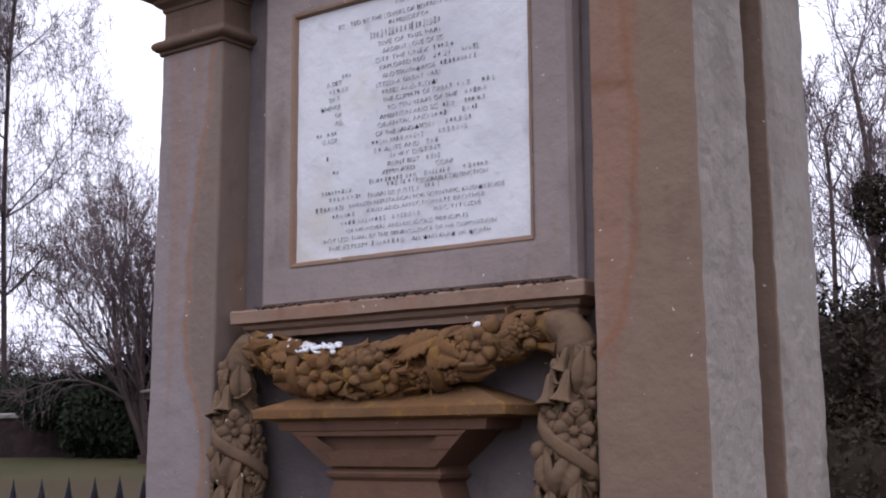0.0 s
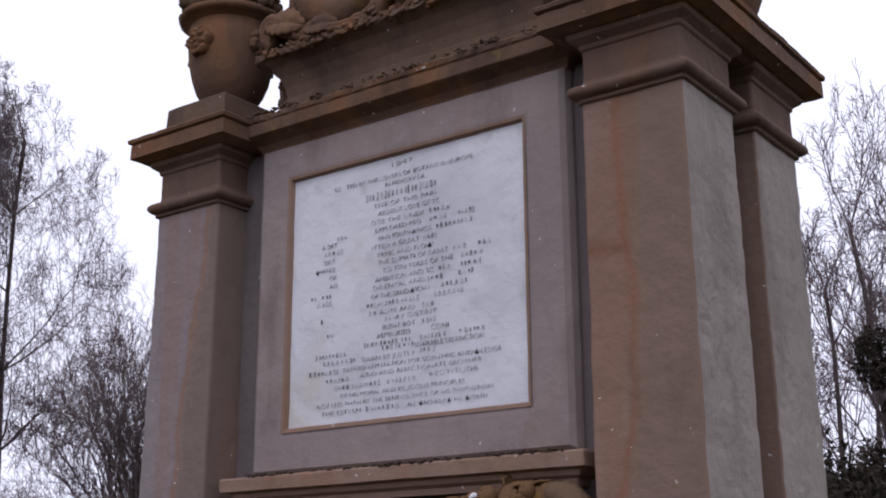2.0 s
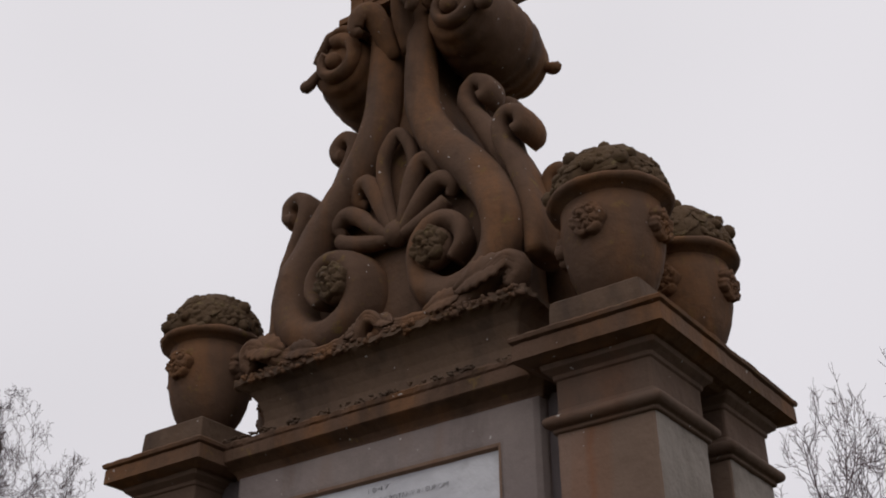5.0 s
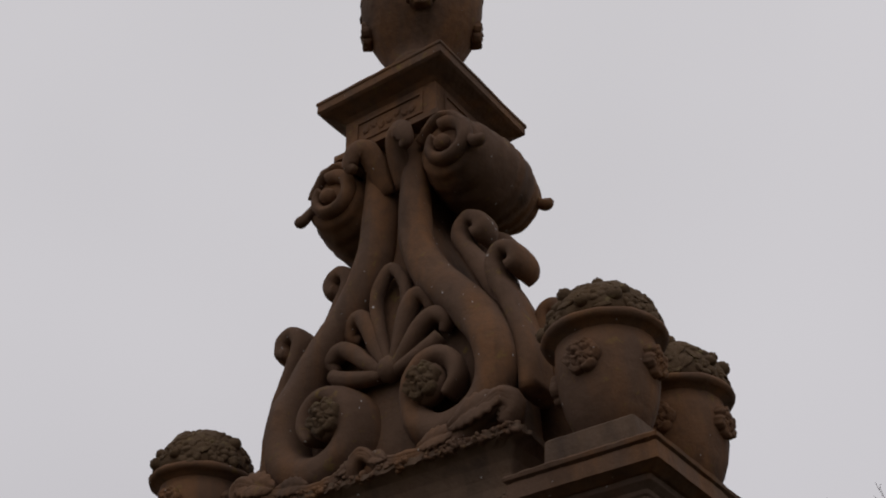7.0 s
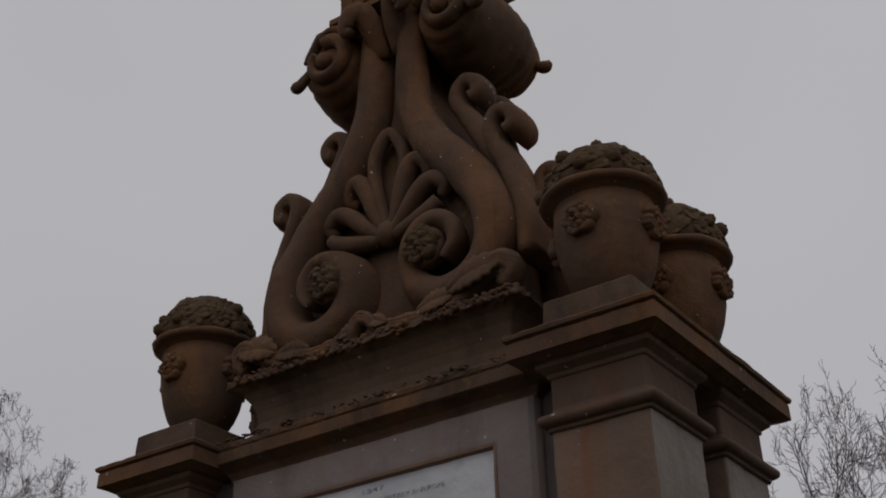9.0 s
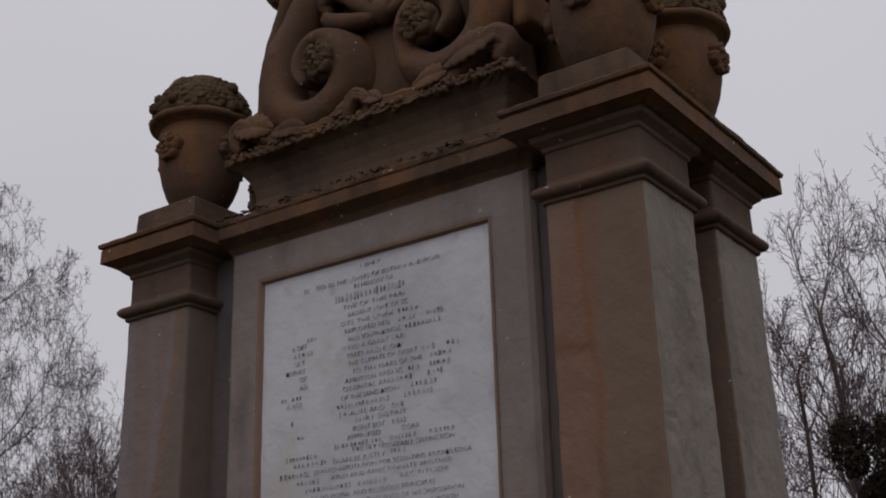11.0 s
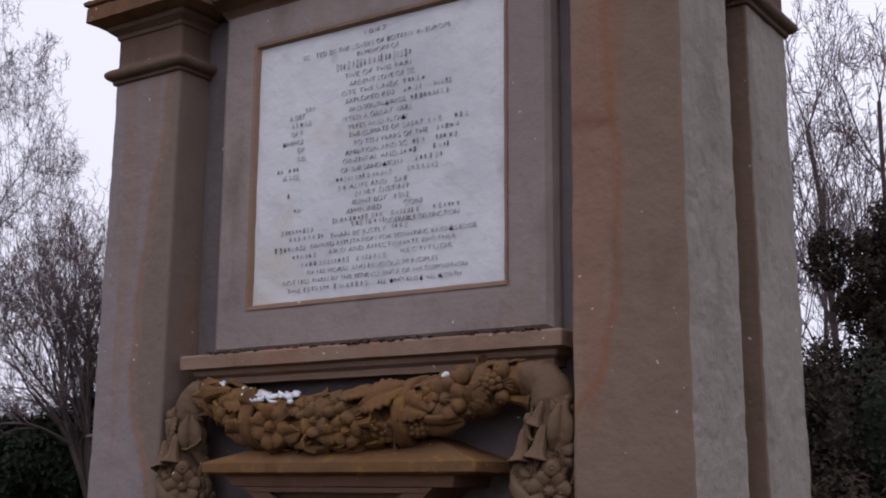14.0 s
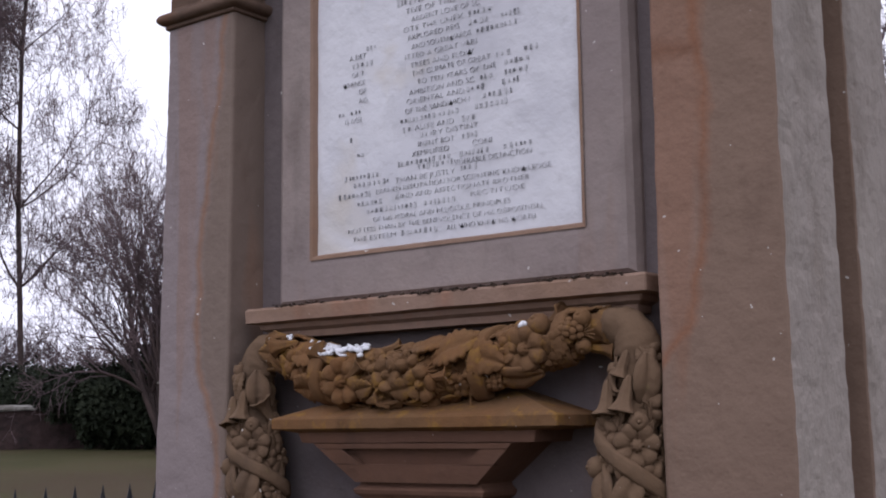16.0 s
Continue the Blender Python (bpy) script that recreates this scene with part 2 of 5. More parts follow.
def rect_loop(x0, x1, y0, y1, z, r=0.006, n=8):
    """A rectangle with slightly rounded corners, n steps a side, counter-clockwise from above."""
    pts = []
    corners = ((x0 + r, y0 + r, 180), (x1 - r, y0 + r, 270), (x1 - r, y1 - r, 0), (x0 + r, y1 - r, 90))
    for k, (cx, cy, a) in enumerate(corners):
        nx, ny, na = corners[(k + 1) % 4]
        arc = [(cx + r * math.cos(radians(a + s)), cy + r * math.sin(radians(a + s))) for s in (0, 45, 90)]
        pts += arc
        ex, ey = arc[-1]
        fx, fy = nx + r * math.cos(radians(na)), ny + r * math.sin(radians(na))
        for i in range(1, n):
            t = i / n
            pts.append((ex + (fx - ex) * t, ey + (fy - ey) * t))
    return [(x, y, z) for x, y in pts]


def moulding(x0, x1, y0, y1, profile, r=0.006, n=8, wear=0.0, back=True):
    """Stacked rectangles: profile rows (outward offset, z). back=False keeps the y1 side flat."""
    bm = bmesh.new()
    loft(bm, [rect_loop(x0 - o, x1 + o, y0 - o, y1 + (o if back else 0), z, r, n) for o, z in profile])
    if wear:
        worn(bm, wear)
    return bm


def spline(pts, per=8):
    """Catmull-Rom through rows of numbers."""
    p = [np.array(q, float) for q in pts]
    p = [2 * p[0] - p[1]] + p + [2 * p[-1] - p[-2]]
    out = []
    for i in range(1, len(p) - 2):
        for s in range(per):
            t = s / per
            a, b2, c2, d = p[i - 1], p[i], p[i + 1], p[i + 2]
            out.append(0.5 * (2 * b2 + (c2 - a) * t + (2 * a - 5 * b2 + 4 * c2 - d) * t * t + (3 * b2 - a - 3 * c2 + d) * t ** 3))
    out.append(p[-2])
    return out


def sweep(bm, rows, normal=(0, -1, 0), seg=12, power=1.0):
    """A tube along rows (x, y, z, half width across, half thickness along normal)."""
    nrm = Vector(normal).normalized()
    loops = []
    for i, q in enumerate(rows):
        a, c2 = Vector(rows[max(i - 1, 0)][:3]), Vector(rows[min(i + 1, len(rows) - 1)][:3])
        t = (c2 - a).normalized()
        side = t.cross(nrm).normalized()
        nn = side.cross(t).normalized()
        o = Vector(q[:3])
        loop = []
        for k in range(seg):
            ang = 2 * math.pi * k / seg
            ca, sa = math.cos(ang), math.sin(ang)
            ca, sa = math.copysign(abs(ca) ** power, ca), math.copysign(abs(sa) ** power, sa)
            loop.append(o + side * ca * q[3] + nn * sa * q[4])
        loops.append(loop)
    loft(bm, loops)


def lathe(bm, profile, seg=36, ribs=0, depth=0.0):
    loops = []
    for r, z in profile:
        loops.append([(r * (1 - depth * (0.5 - 0.5 * math.cos(ribs * a))) * math.cos(a), r * (1 - depth * (0.5 - 0.5 * math.cos(ribs * a))) * math.sin(a), z) for a in (2 * math.pi * k / seg for k in range(seg))])
    loft(bm, loops)


def blob(bm, m, sub=2):
    bmesh.ops.create_icosphere(bm, subdivisions=sub, radius=1.0, matrix=m)


def ellipsoid(x, y, z, sx, sy, sz, rx=0, ry=0, rz=0):
    return pose(x, y, z, rx, ry, rz) @ Matrix.Diagonal((sx, sy, sz, 1))


# ---- ground, one sheet, rising gently beyond the railings ----
def ground_height(x, y):
    r = math.hypot(x, y)
    s = min(max((r - 7.0) / 36.0, 0.0), 1.0)
    return 1.2 * s * s * (3 - 2 * s)


bm = bmesh.new()
radii = [0.0, 3, 6, 8, 10, 13, 16, 20, 25, 30, 35, 40, 46, 55, 80, 160, 400, 1200, 3000]
rings_ = []
for r in radii[1:]:
    rings_.append([bm.verts.new((r * math.cos(a), r * math.sin(a), ground_height(r, 0) + (0.05 * noise.noise((r * math.cos(a) * 0.3, r * math.sin(a) * 0.3, 0)) if r > 4 else 0))) for a in (2 * math.pi * k / 96 for k in range(96))])
centre = bm.verts.new((0, 0, 0))
for i in range(96):
    bm.faces.new((centre, rings_[0][i], rings_[0][(i + 1) % 96]))
    for a, c2 in zip(rings_, rings_[1:]):
        bm.faces.new((a[i], c2[i], c2[(i + 1) % 96], a[(i + 1) % 96]))
ground = part("ground", bm, GRASS, smooth=True)
tagged(ground, "dull green and brown winter churchyard grass", "ground", kind="structure")

# ---- the monument ----
W, D, PIN = 1.128, 0.878, 0.790          # half width, depth, inner edge of a pier
YC = D / 2
monument = thing("monument", (0, 0, 0), "brown and grey sandstone memorial pedestal with a white tablet", "monument")

bm = moulding(-W, W, 0, D, [(0.22, 0.0), (0.22, 0.16), (0.20, 0.18), (0.10, 0.19), (0.10, 0.40), (0.07, 0.44), (0.02, 0.47), (0.0, 0.48)], wear=0.003)
part("plinth", bm, BROWN, monument)

# core behind the panels, recessed between the piers
bm = moulding(-1.0, 1.0, 0.15, D - 0.15, [(0, 0.48), (0, 1.2), (0, 2.2), (0, 3.34)], n=12, wear=0.002)
part("core_wall", bm, MAUVE, monument, "smooth grey sandstone wall between the piers")


def pier(x0, x1, y0, y1, outer):
    """One corner pier: shaft, collar and neck. outer is the sign of its paler, flaked side."""
    bm = bmesh.new()
    zs = [0.48 + (3.13 - 0.48) * k / 130 for k in range(131)]
    loops = []
    for z in zs:                                   # the shaft leans in a little towards its top
        o = 0.008 * (3.1 - z)
        loops.append(rect_loop(x0 - (o if outer < 0 else 0), x1 + (o if outer > 0 else 0), y0 - (o if y0 < 0.1 else 0), y1 + (o if y1 > 0.6 else 0), z, 0.010, 20))
    loft(bm, loops)
    worn(bm, 0.0025, 5)
    bm.normal_update()
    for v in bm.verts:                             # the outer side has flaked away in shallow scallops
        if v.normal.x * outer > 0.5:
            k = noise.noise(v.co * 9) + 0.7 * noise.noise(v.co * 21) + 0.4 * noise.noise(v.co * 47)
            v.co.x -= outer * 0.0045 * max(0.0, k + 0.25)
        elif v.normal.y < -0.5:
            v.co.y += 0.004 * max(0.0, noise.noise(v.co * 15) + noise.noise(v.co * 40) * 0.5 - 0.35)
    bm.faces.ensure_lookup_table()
    # outward faces take a paler stone than the front
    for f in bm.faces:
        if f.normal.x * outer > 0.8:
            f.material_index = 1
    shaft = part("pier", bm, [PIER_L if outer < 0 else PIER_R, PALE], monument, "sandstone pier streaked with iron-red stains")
    collar = [(0.0, 3.126), (0.010, 3.128), (0.012, 3.136), (0.008, 3.141)]
    collar += [(0.008 + 0.028 * math.cos(a), 3.163 + 0.022 * math.sin(a)) for a in [radians(k) for k in range(-70, 91, 16)]]
    collar += [(0.0, 3.187), (-0.002, 3.205)]
    bm = moulding(x0, x1, y0, y1, collar, r=0.012, wear=0.0015)
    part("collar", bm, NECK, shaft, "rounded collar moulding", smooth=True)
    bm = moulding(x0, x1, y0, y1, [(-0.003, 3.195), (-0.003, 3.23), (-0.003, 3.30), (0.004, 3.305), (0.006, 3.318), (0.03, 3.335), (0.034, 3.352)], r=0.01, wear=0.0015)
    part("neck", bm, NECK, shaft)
    return shaft


for sx in (-1, 1):
    a, c2 = sorted((sx * PIN, sx * W))
    pier(a, c2, 0.0, 0.357, sx)
    pier(a, c2, 0.522, D, sx)

# pier cornices run the whole depth; the middle ones sit back
CORN = [(0.0, 3.342), (0.02, 3.350), (0.045, 3.352), (0.082, 3.366), (0.088, 3.366), (0.088, 3.420), (0.080, 3.424), (0.096, 3.430), (0.099, 3.442), (0.090, 3.450), (0.0, 3.462)]
for sx in (-1, 1):
    a, c2 = sorted((sx * (PIN - 0.012), sx * W))
    bm = moulding(a, c2, 0.0, D, CORN, n=40, wear=0.003)
    worn(bm, 0.0025, 24)
    part("pier_cornice", bm, DARK, monument, "dark projecting cornice with a lichened lip")
bm = moulding(-0.665, 0.665, 0.13, D - 0.13, [(-0.03, 3.312), (0.0, 3.318), (0.016, 3.322), (0.020, 3.334), (0.034, 3.352), (0.060, 3.366), (0.080, 3.374), (0.086, 3.378), (0.088, 3.422), (0.078, 3.426), (0.086, 3.434), (0.088, 3.448), (0.076, 3.458), (0.0, 3.470)], n=160)
bm.normal_update()
for v in bm.verts:
    k = noise.noise(v.co * 30) + 0.6 * noise.noise(v.co * 71)
    v.co += v.normal * (0.006 * k if v.co.z > 3.43 else 0.0025 * k)
part("middle_cornice", bm, DARK, monument, "dark moulded cornice crusted with lichen")

# lichen crumbs along the lips of the middle cornice
rc = random.Random(9)
bm = bmesh.new()
for k in range(240):
    x = rc.uniform(-0.70, 0.70)
    if noise.noise(Vector((x * 9, 0, 3))) < -0.12:
        continue
    blob(bm, ellipsoid(x, 0.044 + rc.uniform(-0.004, 0.012), 3.462 + rc.uniform(-0.008, 0.01), rc.uniform(0.005, 0.011), rc.uniform(0.004, 0.008), rc.uniform(0.003, 0.006), 0, rc.uniform(-30, 30), rc.uniform(0, 90)), 1)
worn(bm, 0.004, 60)
tagged(part("lichen_crust", bm, ATTIC, monument, smooth=True), "crumbly dark lichen crust", kind="stuff")

# raised panel with rounded sides round the tablet
bm = bmesh.new()
PX, PZ0, PZ1, TX, TZ0, TZ1, YP = 0.668, 2.108, 3.325, 0.505, 2.261, 3.178, 0.100


def frame_loop(hx, z0, z1, y, n=14):
    pts = []
    cs = ((-hx, z0), (hx, z0), (hx, z1), (-hx, z1))
    for k in range(4):
        (ax, az), (bx, bz) = cs[k], cs[(k + 1) % 4]
        pts += [(ax + (bx - ax) * i / n, y, az + (bz - az) * i / n) for i in range(n)]
    return pts


loft(bm, [frame_loop(PX + 0.012, PZ0, PZ1, 0.165), frame_loop(PX + 0.010, PZ0, PZ1, 0.135), frame_loop(PX, PZ0, PZ1, 0.112), frame_loop(PX - 0.018, PZ0 + 0.01, PZ1 - 0.01, YP),
          frame_loop(TX + 0.03, TZ0 - 0.035, TZ1 + 0.03, YP), frame_loop(TX + 0.014, TZ0 - 0.014, TZ1 + 0.014, YP + 0.002), frame_loop(TX, TZ0, TZ1, YP + 0.026)], caps=False)
worn(bm, 0.0015)
panel = part("panel_frame", bm, GREY, monument, "grey sandstone panel with a rusty inner edge round the tablet", smooth=False)
bm = bmesh.new()
loft(bm, [frame_loop(TX + 0.017, TZ0 - 0.017, TZ1 + 0.017, YP - 0.003, 20), frame_loop(TX + 0.006, TZ0 - 0.006, TZ1 + 0.006, YP - 0.001, 20), frame_loop(TX - 0.006, TZ0 + 0.004, TZ1 - 0.004, YP + 0.024, 20)], caps=False)
worn(bm, 0.0018, 11)
part("inner_edge", bm, BROWN, panel, "rust-brown chamfer round the tablet")

# marble tablet, slightly buckled
bm = bmesh.new()
NX, NZ = 40, 38
grid = [[bm.verts.new((-0.512 + 1.024 * i / NX, 0.116 + 0.0014 * noise.noise((i * 0.35, 0, j * 0.35)), 2.254 + 0.934 * j / NZ)) for i in range(NX + 1)] for j in range(NZ + 1)]
for j in range(NZ):
    for i in range(NX):
        bm.faces.new((grid[j][i], grid[j][i + 1], grid[j + 1][i + 1], grid[j + 1][i]))
ret = bmesh.ops.extrude_face_region(bm, geom=bm.faces[:])
bmesh.ops.translate(bm, vec=(0, 0.03, 0), verts=[v for v in ret["geom"] if isinstance(v, bmesh.types.BMVert)])
bmesh.ops.recalc_face_normals(bm, faces=bm.faces[:])
tablet = part("tablet", bm, MARBLE, monument, "weathered white marble tablet with worn black lettering", smooth=False)


def letters(text, x0, x1, z, size=0.021):
    """A line of carved capitals, squeezed to lie from x0 to x1; its foot stands at z."""
    cu = bpy.data.curves.new("inscription", "FONT")
    cu.body, cu.size, cu.extrude, cu.offset, cu.align_x = text, size * 1.2, 0.0012, -0.0009, "CENTER"
    cu.materials.append(LETTER)
    ob = new("inscription", cu)
    bpy.context.view_layer.update()
    wide = max(ob.dimensions.x, 0.001)
    ob.parent = tablet
    ob.matrix_basis = pose((x0 + x1) / 2, 0.1135, z, 90, 0, 0) @ Matrix.Diagonal(((x1 - x0) / wide, 1, 1, 1))


def bars(spans, z, h=0.018):
    """Illegible letters: short worn strokes, one mesh a line."""
    bm = bmesh.new()
    rnd = random.Random(int(z * 1000))
    for x0, x1 in spans:
        x = x0
        while x < x1:
            wd = rnd.uniform(0.006, 0.013)
            hh = h * rnd.uniform(0.45, 1.0)
            bmesh.ops.create_cube(bm, size=1, matrix=Matrix.LocRotScale((x + wd / 2, 0.1135, z + h * 0.5), None, (wd * 0.75, 0.0016, hh)))
            x += wd + rnd.uniform(0.004, 0.012)
    tagged(part("worn_line", bm, LETTER, tablet), kind="stuff")


letters("1847", -0.045, 0.045, 3.140, 0.022)
letters("EC   TED BY THE LOVERS OF BOTANY IN EUROPE", -0.305, 0.303, 3.098)
letters("IN MEMORY OF", -0.071, 0.1, 3.070)
bars([(-0.16, 0.15)], 3.028, 0.032)
letters("TIVE OF THIS PARI", -0.121, 0.15, 3.000)
letters("ARDENT LOVE OF SC", -0.1, 0.165, 2.970)
letters("OTE THE UNEX", -0.133, 0.1, 2.940)
bars([(0.12, 0.2)], 2.940)
letters("EXPLORED REG", -0.114, 0.085, 2.911)
bars([(0.12, 0.19), (0.24, 0.31), (-0.29, -0.25)], 2.911)
letters("AND SOUTHWARDS", -0.1, 0.13, 2.880)
bars([(0.15, 0.30)], 2.880)
letters("A DET", -0.36, -0.29, 2.890)
letters("ITTED A GREAT VARI", -0.126, 0.15, 2.850)
bars([(-0.35, -0.31), (-0.29, -0.27)], 2.862)
letters("TREES AND FLOW", -0.106, 0.138, 2.820)
letters("OF T", -0.35, -0.3, 2.832)
letters("THE CLIMATE OF GREAT", -0.1, 0.2, 2.792)
bars([(0.22, 0.27), (0.32, 0.37)], 2.792)
letters("WHENCE", -0.39, -0.295, 2.802)
letters("TO TEN YEARS OF THE", -0.08, 0.22, 2.762)
letters("OF", -0.32, -0.29, 2.772)
bars([(0.25, 0.33)], 2.762)
letters("AMBITION AND SC", -0.112, 0.14, 2.732)
letters("AD", -0.32, -0.285, 2.742)
bars([(0.16, 0.21), (0.25, 0.34)], 2.732)
letters("ORIENTAL AND", -0.122, 0.1, 2.704)
bars([(0.11, 0.17), (0.24, 0.30)], 2.704)
bars([(-0.41, -0.38), (-0.36, -0.31)], 2.706)
letters("OF THE SANDWICH I", -0.129, 0.12, 2.674)
letters("IS AGE", -0.38, -0.31, 2.680)
bars([(0.17, 0.27)], 2.674)
bars([(-0.15, -0.02), (0.0, 0.08), (0.14, 0.25)], 2.645)
letters("ALITE AND", -0.09, 0.06, 2.616)
bars([(-0.14, -0.1), (0.09, 0.14), (-0.36, -0.34)], 2.616)
letters("RY DISTINT", -0.02, 0.15, 2.590)
bars([(-0.07, -0.03)], 2.590)
letters("INENT BOT", -0.078, 0.06, 2.562)
bars([(0.09, 0.15), (-0.33, -0.31)], 2.562)
letters("XEMPLIFIED", -0.103, 0.04, 2.534)
letters("CONI", 0.13, 0.2, 2.536)
bars([(-0.16, -0.02), (0.0, 0.05), (0.08, 0.18), (0.24, 0.34)], 2.508)
bars([(-0.385, -0.25), (-0.08, 0.05)], 2.490)
letters("SIDERABLE DISTINCTION", 0.06, 0.34, 2.484)
bars([(-0.345, -0.2), (0.08, 0.14)], 2.464)
letters("THAN BE JUSTLY", -0.17, 0.06, 2.460)
bars([(-0.41, -0.28)], 2.432)
letters("EARNED REPUTATION FOR SCIENTIFIC KNOWLEDGE", -0.25, 0.404, 2.434, 0.019)
bars([(-0.33, -0.22)], 2.402)
letters("KIND AND AFFECTIONATE BROTHER", -0.17, 0.328, 2.408, 0.019)
bars([(-0.29, -0.08), (-0.06, 0.06)], 2.374)
letters("RECTITUDE", 0.12, 0.312, 2.382, 0.019)
letters("OF HIS MORAL AND RELIGIOUS PRINCIPLES", -0.263, 0.261, 2.346, 0.019)
letters("NOT LESS THAN BY THE BENEVOLENCE OF HIS DISPOSITION", -0.367, 0.37, 2.318, 0.019)
letters("THE ESTEEM", -0.348, -0.17, 2.290, 0.019)
bars([(-0.15, -0.02)], 2.290)
letters("ALL WHO KNEW HIS WORTH", 0.03, 0.348, 2.290, 0.019)

# ledge under the panel
bm = moulding(-0.707, 0.707, 0.054, 0.16, [(-0.02, 1.995), (-0.018, 2.015), (0.0, 2.025), (0.004, 2.04), (0.034, 2.046), (0.036, 2.086), (0.030, 2.094), (-0.02, 2.098), (-0.055, 2.100)], n=60, wear=0.0025, back=False)
part("ledge", bm, BROWN, monument, "brown sandstone ledge with a crumbling mortar joint")
bm = bmesh.new()
for k in range(170):
    x = rc.uniform(-0.62, 0.70)
    if noise.noise(Vector((x * 7, 2, 0))) < -0.2:
        continue
    blob(bm, ellipsoid(x, 0.022 + rc.uniform(-0.003, 0.012), 2.094 + rc.uniform(-0.004, 0.006), rc.uniform(0.005, 0.014), rc.uniform(0.004, 0.007), rc.uniform(0.0015, 0.0035), 0, rc.uniform(-20, 20), rc.uniform(-30, 30)), 1)
worn(bm, 0.003, 60)
tagged(part("moss_crust", bm, SOOT, monument, smooth=True), "black moss in the joint over the ledge", kind="stuff")

# ---- carved relief below: altar-shaped pedestal under a festoon ----
altar = thing("altar_relief", (0, 0, 0), "carved sandstone altar relief with a sloping lichened top", "carving")
bm = bmesh.new()
AL = [(0.30, 0.10, 1.02), (0.30, 0.04, 1.12), (0.40, -0.04, 1.20), (0.40, -0.04, 1.28), (0.38, -0.03, 1.31), (0.30, -0.01, 1.38), (0.235, 0.0, 1.44), (0.215, 0.0, 1.495), (0.235, -0.012, 1.508), (0.24, -0.016, 1.520), (0.225, -0.004, 1.532),
      (0.222, 0.002, 1.542), (0.362, -0.028, 1.654), (0.425, -0.040, 1.658), (0.435, -0.048, 1.690), (0.505, -0.070, 1.696), (0.52, -0.076, 1.700), (0.52, -0.076, 1.728), (0.512, -0.072, 1.733), (0.30, 0.06, 1.800), (0.27, 0.14, 1.81)]
loft(bm, [rect_loop(-w, w, y, 0.16, z, 0.004, 20) for w, y, z in AL[:15]])
worn(bm, 0.002, 9)
part("altar_body", bm, RUSSET, altar)
bm = bmesh.new()
loft(bm, [rect_loop(-w, w, y, 0.16, z, 0.004, 40) for w, y, z in [(0.43, -0.046, 1.688)] + AL[15:]])
worn(bm, 0.003, 14)
part("altar_slab", bm, CARVED, altar, "sloping slab top stained ochre by lichen")
# raised bars that frame a sunk panel in the sloping front
def slope_y(z):
    return 0.002 - 0.030 * (z - 1.542) / 0.112


def bar(corners, lift=0.016):
    """A low bar on the sloping front, from four (x, z) corners."""
    bm = bmesh.new()
    loft(bm, [[(x, slope_y(z) + 0.012, z) for x, z in corners], [(x, slope_y(z) - lift, z) for x, z in corners], [(x * 0.995, slope_y(z) - lift - 0.004, z) for x, z in corners]])
    bmesh.ops.recalc_face_normals(bm, faces=bm.faces[:])
    part("panel_bar", bm, RUSSET, altar)


bar(((-0.345, 1.640), (0.345, 1.640), (0.364, 1.655), (-0.364, 1.655)), 0.022)
bar(((-0.222, 1.542), (0.222, 1.542), (0.288, 1.594), (-0.288, 1.594)), 0.022)
for sx in (-1, 1):
    bar(((sx * 0.290, 1.596), (sx * 0.190, 1.596), (sx * 0.255, 1.638), (sx * 0.343, 1.638)), 0.022)

festoon = thing("festoon", (0, 0, 0), "carved stone festoon of flowers, leaves and fruit with ochre lichen", "carving")


# small carved pieces, shared by the festoon and the urns
def petals(count, high, notch, inner=0.0, inner_count=5, rings=16, seg=80):
    """A flower in relief, radius 1: cupped petals parted by grooves, an inner ring where inner > 0, and a bud."""
    bm = bmesh.new()
    loops = []
    for j in range(rings + 2):
        q = max(0.04, 1 - j / (rings + 1))
        loop = []
        for k in range(seg):
            a = 2 * math.pi * k / seg
            lobe = abs(math.cos(count * a / 2)) ** 0.30
            r = q * (0.72 + 0.28 * lobe)
            cup = math.sin(math.pi * min(1.0, (1 - q) * 1.25 + 0.12)) ** 0.7
            h = high * (0.35 + 0.65 * cup) * (0.45 + 0.55 * lobe) + notch * 0.25 * (lobe - 0.6)
            if inner and q < inner + 0.12:
                l2 = abs(math.cos(inner_count * a / 2 + 0.6)) ** 0.5
                h = high * (0.5 + 0.75 * l2 * math.sin(math.pi * min(1.0, max(0.0, (inner + 0.12 - q) / (inner + 0.05)))) ** 0.6)
            if q < 0.24:
                h = max(h * 0.5, high * (0.75 + 0.6 * math.sqrt(max(0.0, 1 - (q / 0.24) ** 2))))
            loop.append((r * math.cos(a), r * math.sin(a), h if j else -0.3))
        loops.append(loop)
    loft(bm, loops)
    return bm


